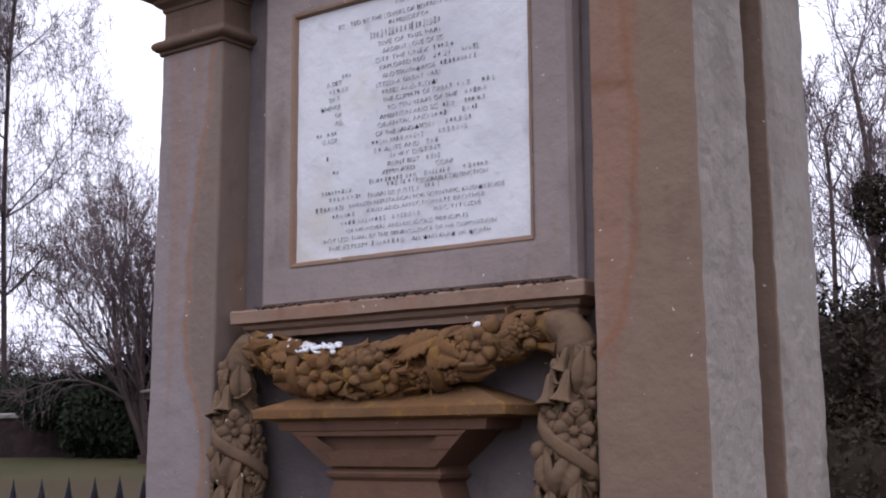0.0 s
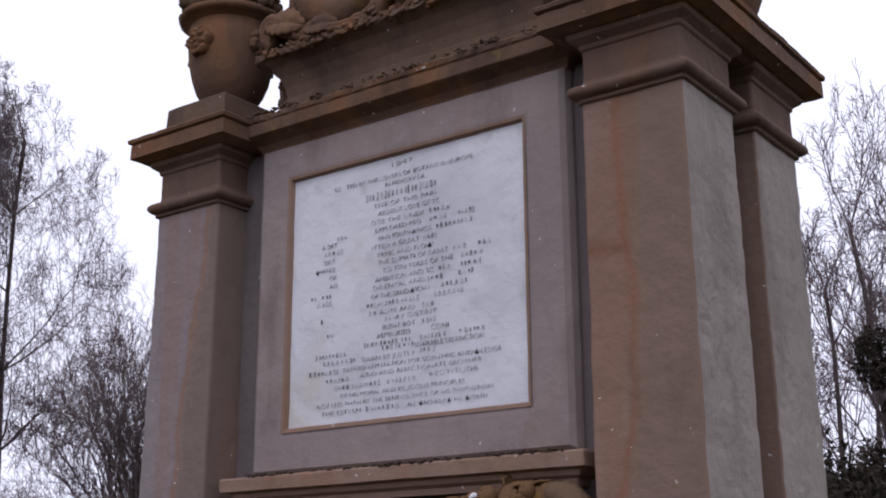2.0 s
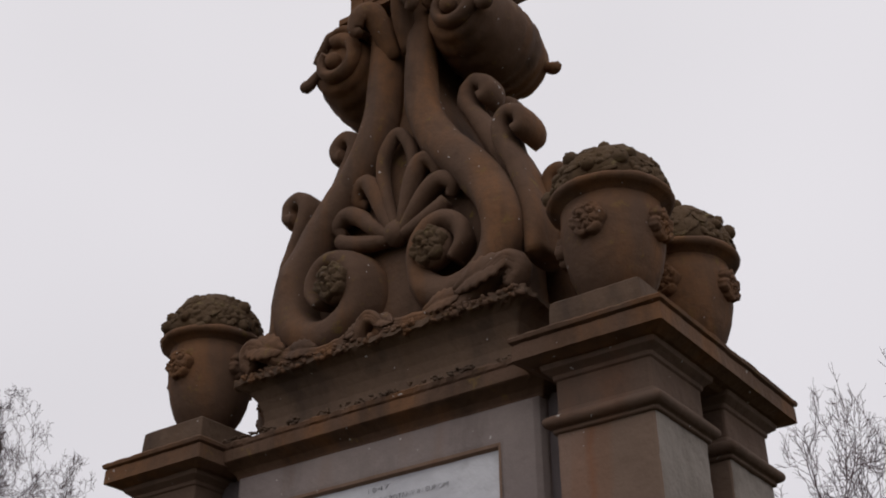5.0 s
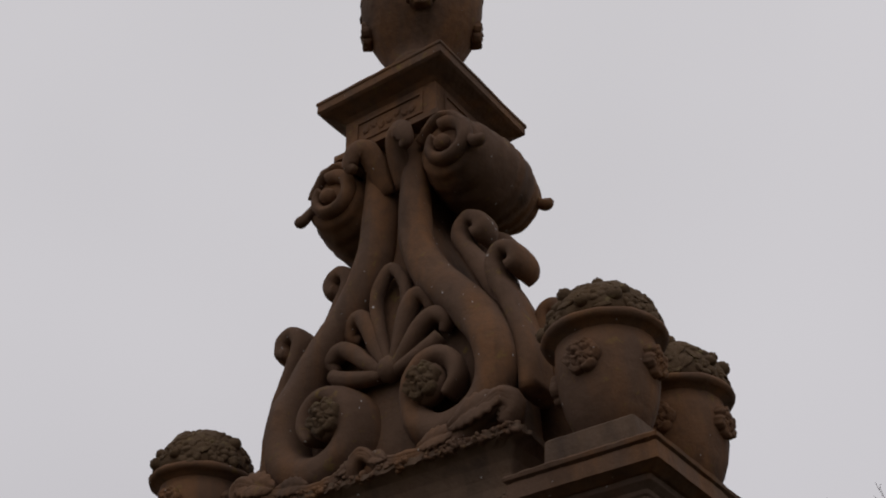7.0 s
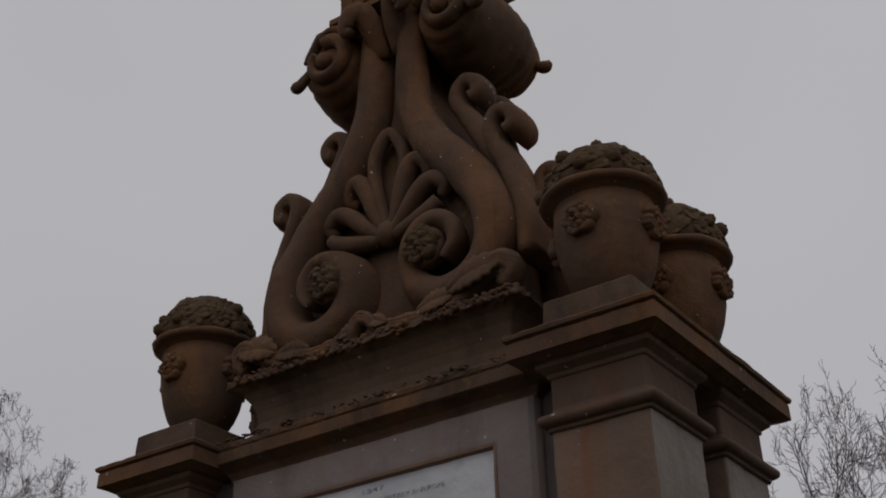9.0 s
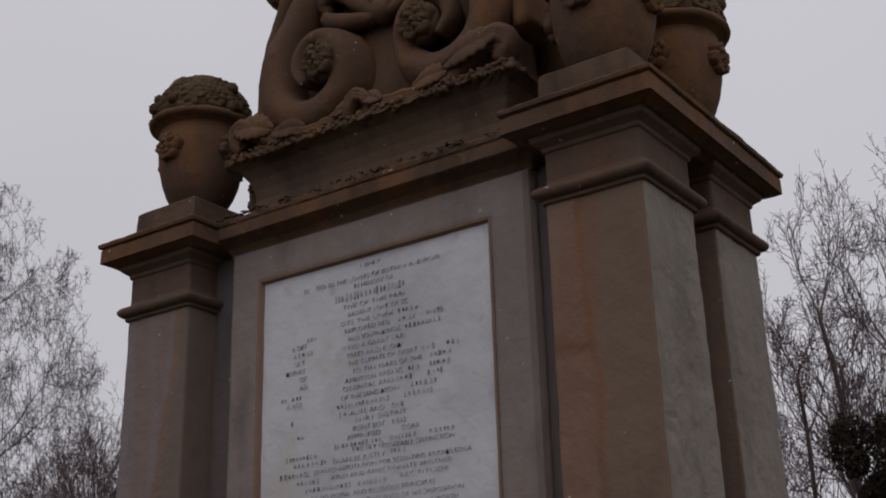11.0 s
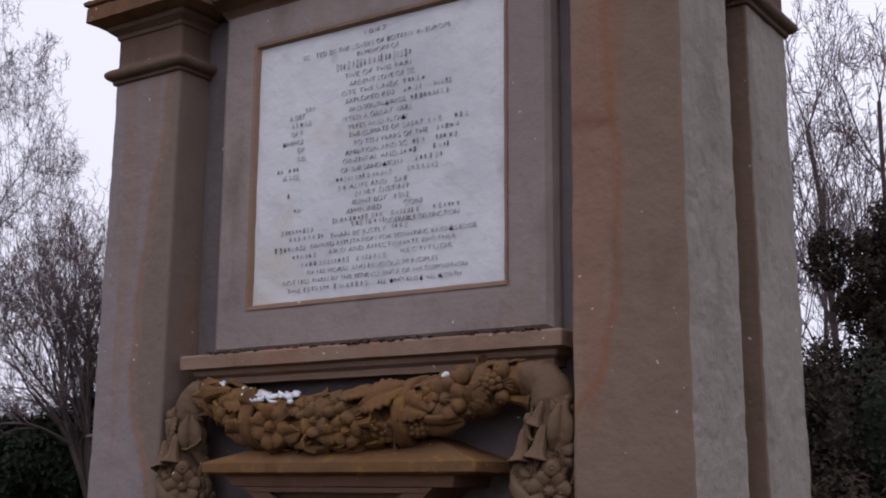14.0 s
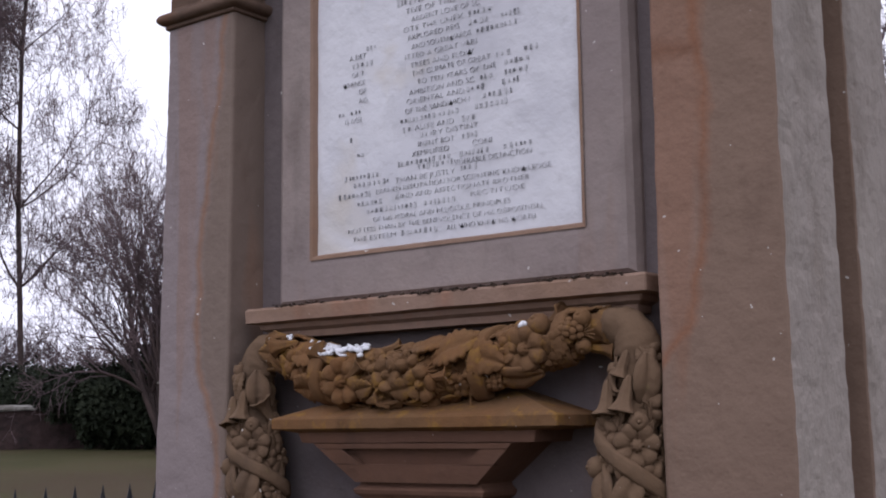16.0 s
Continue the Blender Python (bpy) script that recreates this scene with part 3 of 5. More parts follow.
def relief_leaf(wide, teeth, veins, curl):
    """A carved leaf, about 2 long: hollow midrib, raised blades with veins, a toothed edge and a curling tip."""
    bm = bmesh.new()
    n, across = 26, (-1, -0.8, -0.55, -0.3, -0.12, 0, 0.12, 0.3, 0.55, 0.8, 1)
    top, low = [], []
    for i in range(n):
        u = i / (n - 1)
        wd = wide * math.sin(math.pi * min(0.98, u * 0.93 + 0.05)) ** 0.75 * (1 + teeth * (abs(math.sin(u * math.pi * 6.5)) - 0.5))
        arch = 0.26 * math.sin(math.pi * u) + curl * max(0.0, u - 0.6) ** 2 * 3
        tr, lr = [], []
        for v in across:
            z = arch + 0.13 * math.sin(min(1.0, abs(v) * 1.7) * math.pi * 0.62) - 0.16 * max(0.0, abs(v) - 0.6) + veins * math.sin(u * 34 - abs(v) * 7) * min(1.0, abs(v) * 3) * (1 - abs(v))
            tr.append((u * 2 - 0.95, v * wd, z))
            lr.append((u * 2 - 0.95, v * wd * 0.92, z - 0.16))
        top.append(tr)
        low.append(lr)
    loft(bm, [t + l2[::-1] for t, l2 in zip(top, low)])
    bmesh.ops.recalc_face_normals(bm, faces=bm.faces[:])
    return bm


def fruit_bm():
    bm = bmesh.new()
    lathe(bm, [(0.02, -0.3), (0.4, -0.2), (0.58, 0.05), (0.62, 0.32), (0.54, 0.6), (0.36, 0.78), (0.17, 0.83), (0.14, 0.78), (0.11, 0.90), (0.02, 0.93)], 20)
    return bm


def bunch_bm():
    """A bunch of round berries."""
    bm = bmesh.new()
    for k in range(19):
        a, q = k * 2.39996, math.sqrt((k + 0.5) / 19)
        blob(bm, ellipsoid(0.72 * q * math.cos(a), 0.55 * q * math.sin(a), 0.42 * (1 - q * q) + 0.05, 0.2, 0.2, 0.2), 2)
    return bm


def bell_bm():
    """A bell flower lying along the strand, its flared and scalloped mouth forward."""
    bm = bmesh.new()
    lathe(bm, [(0.04, -1.0), (0.16, -0.92), (0.26, -0.7), (0.30, -0.3), (0.34, 0.1), (0.44, 0.4), (0.62, 0.62), (0.72, 0.70), (0.66, 0.74), (0.40, 0.55), (0.2, 0.3), (0.12, 0.62), (0.03, 0.66)], 30, 6, 0.16)
    bmesh.ops.rotate(bm, verts=bm.verts[:], matrix=Matrix.Rotation(radians(82), 3, "Y"))
    bmesh.ops.translate(bm, verts=bm.verts[:], vec=(0, 0, 0.25))
    return bm


def sprig_bm():
    """Acanthus fingers that fan out and curl at their ends."""
    bm = bmesh.new()
    for k in range(5):
        a = radians(-52 + 26 * k)
        pts = [(-0.8, 0, 0.12), (-0.3 + 0.1 * math.cos(a), 0.32 * math.sin(a), 0.26), (0.35 * math.cos(a) + 0.1, 0.75 * math.sin(a), 0.34), (0.85 * math.cos(a), 1.0 * math.sin(a), 0.28), (1.0 * math.cos(a), 1.25 * math.sin(a), 0.16), (0.86 * math.cos(a), 1.36 * math.sin(a), 0.2)]
        sweep(bm, spline([(x, y, z, 0.13 - 0.012 * i, 0.14) for i, (x, y, z) in enumerate(pts)], 5), (0, 0, 1), 10)
    return bm


def piece(name, bm, wear=0.035):
    worn(bm, wear, 3)
    me = bpy.data.meshes.new(name)
    bm.to_mesh(me)
    bm.free()
    me.shade_smooth()
    return me


KINDS = {"flower": piece("flower", petals(7, 0.32, 0.3)), "wild_rose": piece("wild_rose", petals(5, 0.34, 0.3)), "leaf": piece("leaf", relief_leaf(0.58, 0.0, 0.02, -0.5)), "toothed_leaf": piece("toothed_leaf", relief_leaf(0.66, 0.28, 0.045, 0.4)),
         "fruit": piece("fruit", fruit_bm()), "berry_cone": piece("berry_cone", bunch_bm(), 0.02), "bell_flower": piece("bell_flower", bell_bm()), "sprig": piece("sprig", sprig_bm())}
PIECES, CRUST, DULL = {}, {}, {}
for key, me in KINDS.items():
    me.materials.append(CARVED)
    PIECES[key] = me
    CRUST[key] = me.copy()
    CRUST[key].materials[0] = FRUIT
    DULL[key] = me.copy()
    DULL[key].materials[0] = DUN


def on_surface(p, nrm, size, spin):
    q = Vector(nrm).to_track_quat("Z", "Y").to_matrix().to_4x4()
    return Matrix.Translation(p) @ q @ pose(0, 0, 0, 0, 0, spin) @ Matrix.Diagonal((size, size, size, 1))


rnd = random.Random(11)
SWAG = spline([(-0.70, 0.06, 1.945, 0.056), (-0.60, 0.05, 1.950, 0.060), (-0.48, 0.035, 1.915, 0.070), (-0.33, 0.02, 1.862, 0.086), (-0.12, 0.01, 1.845, 0.096), (0.10, 0.01, 1.855, 0.096), (0.30, 0.02, 1.885, 0.086), (0.45, 0.035, 1.925, 0.070), (0.58, 0.05, 1.955, 0.058), (0.68, 0.06, 1.950, 0.056)], 6)
DROPS = {sx: spline([(sx * 0.60, 0.05, 1.960, 0.050), (sx * 0.675, 0.045, 1.945, 0.062), (sx * 0.70, 0.04, 1.88, 0.066), (sx * 0.695, 0.035, 1.78, 0.080), (sx * 0.685, 0.03, 1.65, 0.093), (sx * 0.675, 0.03, 1.50, 0.103), (sx * 0.675, 0.035, 1.34, 0.10), (sx * 0.68, 0.05, 1.20, 0.07), (sx * 0.68, 0.08, 1.12, 0.03)], 5) for sx in (-1, 1)}
# set pieces a strand carries: (kind, 0..1 along it, degrees round it, size, turn)
CHOSEN = {
    "swag": [("flower", 0.735, -4, 0.066, 10), ("fruit", 0.775, 42, 0.052, 0), ("leaf", 0.70, -55, 0.075, 160), ("toothed_leaf", 0.80, -22, 0.056, 30), ("wild_rose", 0.535, -22, 0.056, 0), ("sprig", 0.475, -62, 0.052, 200), ("toothed_leaf", 0.60, 35, 0.085, 10), ("toothed_leaf", 0.55, 60, 0.07, 190),
             ("flower", 0.385, -8, 0.075, 0), ("wild_rose", 0.445, 38, 0.046, 0), ("fruit", 0.375, -62, 0.040, 0), ("toothed_leaf", 0.30, -40, 0.075, 200), ("toothed_leaf", 0.27, 30, 0.066, 20), ("berry_cone", 0.84, 5, 0.058, 0), ("fruit", 0.875, 30, 0.040, 0), ("fruit", 0.86, -48, 0.036, 0),
             ("bell_flower", 0.33, 40, 0.056, 170), ("berry_cone", 0.655, -52, 0.05, 0), ("wild_rose", 0.245, -5, 0.05, 0), ("toothed_leaf", 0.655, 5, 0.072, 150)],
    "drop": [("leaf", 0.33, 48, 0.070, 0), ("bell_flower", 0.40, -38, 0.058, 12), ("bell_flower", 0.385, 8, 0.056, -6), ("fruit", 0.445, 34, 0.042, 0), ("fruit", 0.445, -42, 0.036, 0), ("flower", 0.50, 34, 0.062, 0), ("wild_rose", 0.485, -34, 0.046, 0), ("fruit", 0.555, -48, 0.048, 0),
             ("leaf", 0.60, -20, 0.070, 15), ("leaf", 0.605, 22, 0.070, -20), ("toothed_leaf", 0.66, -50, 0.066, 30), ("bell_flower", 0.665, 36, 0.072, -8), ("leaf", 0.69, -8, 0.066, 5), ("berry_cone", 0.735, -40, 0.05, 0), ("flower", 0.755, 28, 0.06, 0), ("sprig", 0.80, -10, 0.05, 0)],
}
BANDS = {"swag": [(0.615, 0.665), (0.795, 0.835), (0.335, 0.30)], "drop": [(0.44, 0.62)]}


def strand_frame(rows, f):
    """Centre, radius, run and upward side of a strand at f."""
    g = min(max(f, 0.0), 0.9999) * (len(rows) - 1)
    i, w = int(g), g - int(g)
    q, q2 = rows[i], rows[i + 1]
    c = Vector(q[:3]).lerp(Vector(q2[:3]), w)
    t = (Vector(q2[:3]) - Vector(q[:3])).normalized()
    up = t.cross(Vector((0, -1, 0))).normalized()
    if up.z < -0.3 or (abs(up.z) <= 0.3 and up.x < 0):
        up = -up
    return c, q[3] * (1 - w) + q2[3] * w, t, up


def set_piece(stock, strand, kind, rows, f, ang, size, turn, lift=0.80):
    c, r, t, up = strand_frame(rows, f)
    nrm = Vector((0, -1, 0)) * math.cos(ang) + up * math.sin(ang)
    p = c + nrm * r * lift
    local = on_surface(p, nrm, size, 0).to_3x3().inverted() @ t
    reuse(kind, stock[kind], strand, on_surface(p, nrm, size, math.degrees(math.atan2(local.y, local.x)) + turn))
    return p


for name, rows in (("swag", SWAG), ("drop", DROPS[-1]), ("drop", DROPS[1])):
    bm = bmesh.new()
    smooth_rows = spline([tuple(q) for q in rows], 3)
    sweep(bm, [(*q[:3], q[3] * (0.97 if (i / len(smooth_rows) < (0.10 if name == "swag" else 0.25) or (name == "swag" and i / len(smooth_rows) > 0.90)) else 0.78), q[3] * 0.74) for i, q in enumerate(smooth_rows)], (0, -1, 0), 28)
    worn(bm, 0.010, 18)
    strand = part(name, bm, CARVED if name == "swag" else DUN, festoon, smooth=True)
    stock = PIECES if name == "swag" else DULL
    placed = []
    for kind, f, deg, size, turn in CHOSEN[name]:
        placed.append((set_piece(stock, strand, kind, rows, f, radians(deg), size, turn), size))
    for f0, f1 in BANDS[name]:                     # plain ribbons wound slantwise over the fruit
        bm = bmesh.new()
        loops = []
        for k in range(25):
            u = k / 24
            c, r, t, up = strand_frame(rows, f0 + (f1 - f0) * u)
            a = radians(-105 + 210 * u)
            nrm = Vector((0, -1, 0)) * math.cos(a) + up * math.sin(a)
            run = t - nrm * t.dot(nrm)
            o = c + nrm * r * 1.02
            loops.append([o + run * x + nrm * y for x, y in ((-0.024, -0.02), (0.024, -0.02), (0.024, 0.004), (0.014, 0.010), (0.0, 0.008), (-0.014, 0.010), (-0.024, 0.004))])
        loft(bm, loops)
        bmesh.ops.recalc_face_normals(bm, faces=bm.faces[:])
        worn(bm, 0.003, 25)
        part("ribbon", bm, CARVED if name == "swag" else DUN, strand, "plain carved ribbon", smooth=True)
    for step in range(2400):
        f = rnd.uniform(0.10, 0.90) if name == "swag" else rnd.uniform(0.26, 0.97)
        small = step > 700
        kind = rnd.choice(["leaf", "leaf", "toothed_leaf", "toothed_leaf", "toothed_leaf", "sprig", "sprig"]) if small else rnd.choice(["leaf", "toothed_leaf", "toothed_leaf", "flower", "wild_rose", "sprig", "bell_flower"])
        size = rnd.uniform(0.019, 0.032) if small else rnd.uniform(0.038, 0.054)
        ang = radians(rnd.uniform(-100, 100))
        c, r, t, up = strand_frame(rows, f)
        p = c + (Vector((0, -1, 0)) * math.cos(ang) + up * math.sin(ang)) * r * 0.8
        if any((p - o).length < (size + os) * 0.52 for o, os in placed) or len(placed) > 190:
            continue
        placed.append((p, size))
        set_piece(stock, strand, kind, rows, f, ang, size, rnd.choice([0, 0, 180]) + rnd.uniform(-40, 40), 0.76 if small else 0.80)

# snow caught on top of the festoon
bm = bmesh.new()
rs = random.Random(4)
for k in range(90):
    f = rs.triangular(0.27, 0.43, 0.36) if k > 5 else rs.choice([0.20, 0.74])
    q = SWAG[int(f * (len(SWAG) - 1))]
    q2 = SWAG[int(f * (len(SWAG) - 1)) + 1]
    w = rs.random()
    ang = radians(rs.triangular(38, 78, 60))
    x, y, z, r = [a + (b2 - a) * w for a, b2 in zip(q, q2)]
    blob(bm, ellipsoid(x + rs.uniform(-0.01, 0.01), y - r * 1.10 * math.cos(ang), z + r * 1.10 * math.sin(ang), rs.uniform(0.006, 0.017), rs.uniform(0.006, 0.012), 0.006, 40, rs.uniform(-20, 20), rs.uniform(0, 90)), 1)
worn(bm, 0.006, 70)
snow = part("snow_patch", bm, SNOW, smooth=True)
tagged(snow, "small patches of white snow lying on the carved festoon", "snow", kind="stuff")

# ---- attic block with a leafy lip, over the middle ----
bm = moulding(-0.60, 0.60, 0.115, D - 0.115, [(0.0, 3.45), (0.002, 3.475), (-0.012, 3.50), (-0.018, 3.54), (-0.012, 3.58), (0.004, 3.62), (0.03, 3.655), (0.06, 3.675), (0.075, 3.680), (0.075, 3.700), (0.05, 3.712), (-0.05, 3.72)], r=0.01, n=70)
bm.normal_update()
for v in bm.verts:
    if 3.67 < v.co.z < 3.715:
        v.co += v.normal * 0.011 * noise.noise(v.co * 34) + Vector((0, 0, 0.012 * noise.noise(v.co * 26)))
worn(bm, 0.002)
attic = part("attic_block", bm, ATTIC, monument, "hollow-moulded block with a crusted leafy lip")

bm = bmesh.new()
rl = random.Random(15)
for k in range(420):
    x = rl.uniform(-0.67, 0.67)
    q = noise.noise(Vector((x * 6, 1, 4)))
    if q < -0.35:
        continue
    blob(bm, ellipsoid(x, 0.042 + rl.uniform(-0.006, 0.02), 3.692 + rl.uniform(-0.016, 0.018), rl.uniform(0.008, 0.018), rl.uniform(0.006, 0.012), rl.uniform(0.006, 0.013), 0, rl.uniform(-30, 30), rl.uniform(0, 90)), 1)
worn(bm, 0.006, 50)
tagged(part("lip_crust", bm, DARK, attic, smooth=True), "knobbly brown lichen crust", kind="stuff")


def acanthus(sx, sy, rows, radius):
    """A low wavy leaf lying along the lip."""
    bm = bmesh.new()
    for k, off in enumerate((-0.6, 0.0, 0.6)):
        pts = spline([(sx * x, YC - sy * (YC - y), z + off * 0.03 * (1 - 0.5 * i / len(rows)), radius * (0.55 - 0.1 * abs(off)) * (1 - 0.6 * i / len(rows)), radius * 0.7 * (1 - 0.4 * i / len(rows))) for i, (x, y, z) in enumerate(rows)], 6)
        sweep(bm, pts, (0, -1, 0), 8)
    worn(bm, 0.006, 22)
    return part("acanthus", bm, DARK, attic, "weathered acanthus leaf on the lip", smooth=True)


LIP_LEAF = KINDS["toothed_leaf"].copy()
LIP_LEAF.materials[0] = DARK
for sy in (1, -1):
    for sx in (-1, 1):
        acanthus(sx, sy, [(0.60, 0.10, 3.76), (0.635, 0.09, 3.80), (0.60, 0.08, 3.83), (0.53, 0.075, 3.80), (0.42, 0.08, 3.74), (0.28, 0.08, 3.715), (0.16, 0.08, 3.72), (0.07, 0.08, 3.745)], 0.075)
    for x, z, size, turn in ((-0.52, 3.80, 0.115, 200), (-0.34, 3.745, 0.085, 186), (0.50, 3.80, 0.125, -18), (0.33, 3.745, 0.09, -6), (-0.06, 3.755, 0.06, 150), (0.06, 3.755, 0.06, 30)):
        nrm = Vector((0, -sy, 0.35)).normalized()
        along = Vector((math.cos(radians(turn)) * 1.0, 0, -math.sin(radians(turn))))
        side = nrm.cross(along).normalized()
        m = Matrix((side.cross(nrm).normalized(), side, nrm)).transposed().to_4x4()
        reuse("acanthus_leaf", LIP_LEAF, attic, Matrix.Translation((x, YC - sy * (YC - 0.060), z)) @ m @ Matrix.Diagonal((size, size * 0.8, size * 0.8, 1)))
    acanthus(1, sy, [(-0.06, 0.07, 3.73), (-0.03, 0.06, 3.77), (0.0, 0.055, 3.785), (0.03, 0.06, 3.77), (0.06, 0.07, 3.73)], 0.05)

# ---- corner urns ----
URN = [(0.088, 0.0), (0.100, 0.008), (0.102, 0.018), (0.090, 0.027), (0.082, 0.034), (0.098, 0.048), (0.120, 0.072), (0.141, 0.108), (0.160, 0.16), (0.174, 0.23), (0.180, 0.31), (0.177, 0.392), (0.180, 0.400), (0.207, 0.407), (0.221, 0.415), (0.225, 0.426), (0.219, 0.438), (0.205, 0.444), (0.16, 0.45), (0.10, 0.455)]


def rosette_mesh():
    """A low carved flower: two rings of notched petals round a bud, on a disc."""
    bm = petals(6, 0.34, 0.22, 0.56, 5)
    worn(bm, 0.10, 4)
    me = bpy.data.meshes.new("rosette")
    bm.to_mesh(me)
    bm.free()
    me.materials.append(DARK)
    me.shade_smooth()
    return me


ROSETTE = rosette_mesh()
EYE_ROSETTE = ROSETTE.copy()
EYE_ROSETTE.materials[0] = FRUIT


def urn(at, scale=1.0, seed=1, group="urns on the monument corners", label="brown stone urn with carved rosettes, heaped with stone fruit and flowers", mound=0.205, shape=URN):
    e = thing("stone_urn", at, label, "urn", group)
    e.scale = (scale,) * 3
    bm = bmesh.new()
    lathe(bm, shape[:12], 44)
    worn(bm, 0.002, 9)
    part("bowl", bm, DARK, e, smooth=True)
    bm = bmesh.new()
    lathe(bm, shape[11:], 60)
    worn(bm, 0.004, 14)
    part("rim", bm, DARK, e, "rolled rim crusted with lichen", smooth=True)
    for k in range(4):
        a = radians(90 * k - 90)
        d = Vector((math.cos(a), math.sin(a), -0.02))
        reuse("rosette", ROSETTE, e, on_surface(d * 0.179 + Vector((0, 0, 0.290)), d, 0.068, 17 * k))
    top = shape[-3][1]
    bm = bmesh.new()
    lathe(bm, [(0.20, top - 0.02), (0.208, top + 0.03), (0.19, top + mound * 0.5), (0.135, top + mound * 0.85), (0.06, top + mound * 0.97), (0.01, top + mound)], 30)
    worn(bm, 0.012, 16)
    heap = part("heaped_top", bm, FRUIT, e, "heap of carved fruit and flowers with pale lichen", smooth=True)
    rn = random.Random(seed)
    for k in range(70):
        u = (k + 0.5) / 70
        a = k * 2.39996
        ph = math.acos(1 - u * 0.98)
        nrm = Vector((math.sin(ph) * math.cos(a), math.sin(ph) * math.sin(a), math.cos(ph) + 0.15)).normalized()
        p = Vector((0.198 * math.sin(ph) * math.cos(a), 0.198 * math.sin(ph) * math.sin(a), top + 0.005 + mound * 0.96 * math.cos(ph)))
        kind = rn.choice(["flower", "wild_rose", "fruit", "toothed_leaf", "leaf", "wild_rose"])
        reuse(kind, CRUST[kind], heap, on_surface(p, nrm, rn.uniform(0.036, 0.050), rn.uniform(0, 360)))
    return e


for k, (sx, y) in enumerate(((-1, 0.135), (1, 0.135), (-1, D - 0.135), (1, D - 0.135))):
    bm = moulding(sx * 0.94 + 0.028 - 0.165, sx * 0.94 + 0.028 + 0.165, y - 0.168, y + 0.168, [(0, 3.448), (0, 3.47), (-0.001, 3.51), (-0.004, 3.556), (-0.012, 3.563)], r=0.006, n=10, wear=0.002)
    part("urn_block", bm, ATTIC, monument, "square grey block under an urn")
    urn((sx * 0.950, y + (0.050 if y < YC else -0.020), 3.562), 0.98, 20 + k, mound=0.205 if k in (0, 3) else 0.178)

# ---- scroll finial ----
finial = thing("scroll_finial", (0, YC, 3.70), "tall carved sandstone finial of paired scrolls under a scrolled capital", "finial")
bm = bmesh.new()
loft(bm, [rect_loop(-w, w, -d, d, z - 3.70, 0.03, 8) for w, d, z in ((0.48, 0.22, 3.70), (0.46, 0.20, 3.95), (0.44, 0.19, 4.15), (0.36, 0.185, 4.38), (0.25, 0.175, 4.6), (0.19, 0.165, 4.74), (0.125, 0.155, 4.9), (0.09, 0.15, 5.05), (0.09, 0.14, 5.3), (0.2, 0.2, 5.38))])
worn(bm, 0.006, 6)
part("core", bm, DARK, finial, smooth=True)
# one scroll: x, z, half width
SC = [(0.09, 5.36, 0.055), (0.092, 5.17, 0.062), (0.096, 5.0, 0.068), (0.108, 4.82, 0.074), (0.155, 4.68, 0.079), (0.225, 4.55, 0.083), (0.30, 4.46, 0.084), (0.375, 4.365, 0.084), (0.445, 4.26, 0.084), (0.49, 4.15, 0.083), (0.502, 4.03, 0.082),
      (0.465, 3.92, 0.080), (0.375, 3.855, 0.076), (0.27, 3.845, 0.072), (0.18, 3.89, 0.066), (0.138, 3.97, 0.060), (0.14, 4.06, 0.056), (0.19, 4.13, 0.052), (0.265, 4.145, 0.048), (0.325, 4.10, 0.042), (0.335, 4.03, 0.034), (0.30, 3.975, 0.024)]


def scroll_y(z):
    return -0.232 + 0.06 * max(0.0, min(1.0, (z - 4.15) / 1.1))


for sy in (1, -1):
    for sx in (-1, 1):
        bm = bmesh.new()
        rows = spline([(sx * x, sy * (scroll_y(z) - (0.012 if i > 15 else 0)), z - 3.70, w, 0.080 if i < 9 else 0.10) for i, (x, z, w) in enumerate(SC)], 6)
        sweep(bm, rows, (sx * 0.42, -sy, 0), 24, 0.80)
        worn(bm, 0.003, 7)
        bmesh.ops.recalc_face_normals(bm, faces=bm.faces[:])
        scroll = part("scroll", bm, DARK, finial, smooth=True)
        bm = bmesh.new()
        lathe(bm, [(0.085, 0.0), (0.085, 0.04), (0.078, 0.055), (0.06, 0.065), (0.01, 0.07)], 26)
        bmesh.ops.transform(bm, verts=bm.verts[:], matrix=Matrix.Translation((sx * 0.234, sy * -0.275, 0.335)) @ Vector((0, -sy, 0)).to_track_quat("Z", "Y").to_matrix().to_4x4())
        eye = part("scroll_eye", bm, DARK, scroll, smooth=True)
        eye_rosette = reuse("rosette", EYE_ROSETTE, scroll, on_surface((sx * 0.234, sy * -0.333, 0.335), (0, -sy, 0), 0.082, 10))


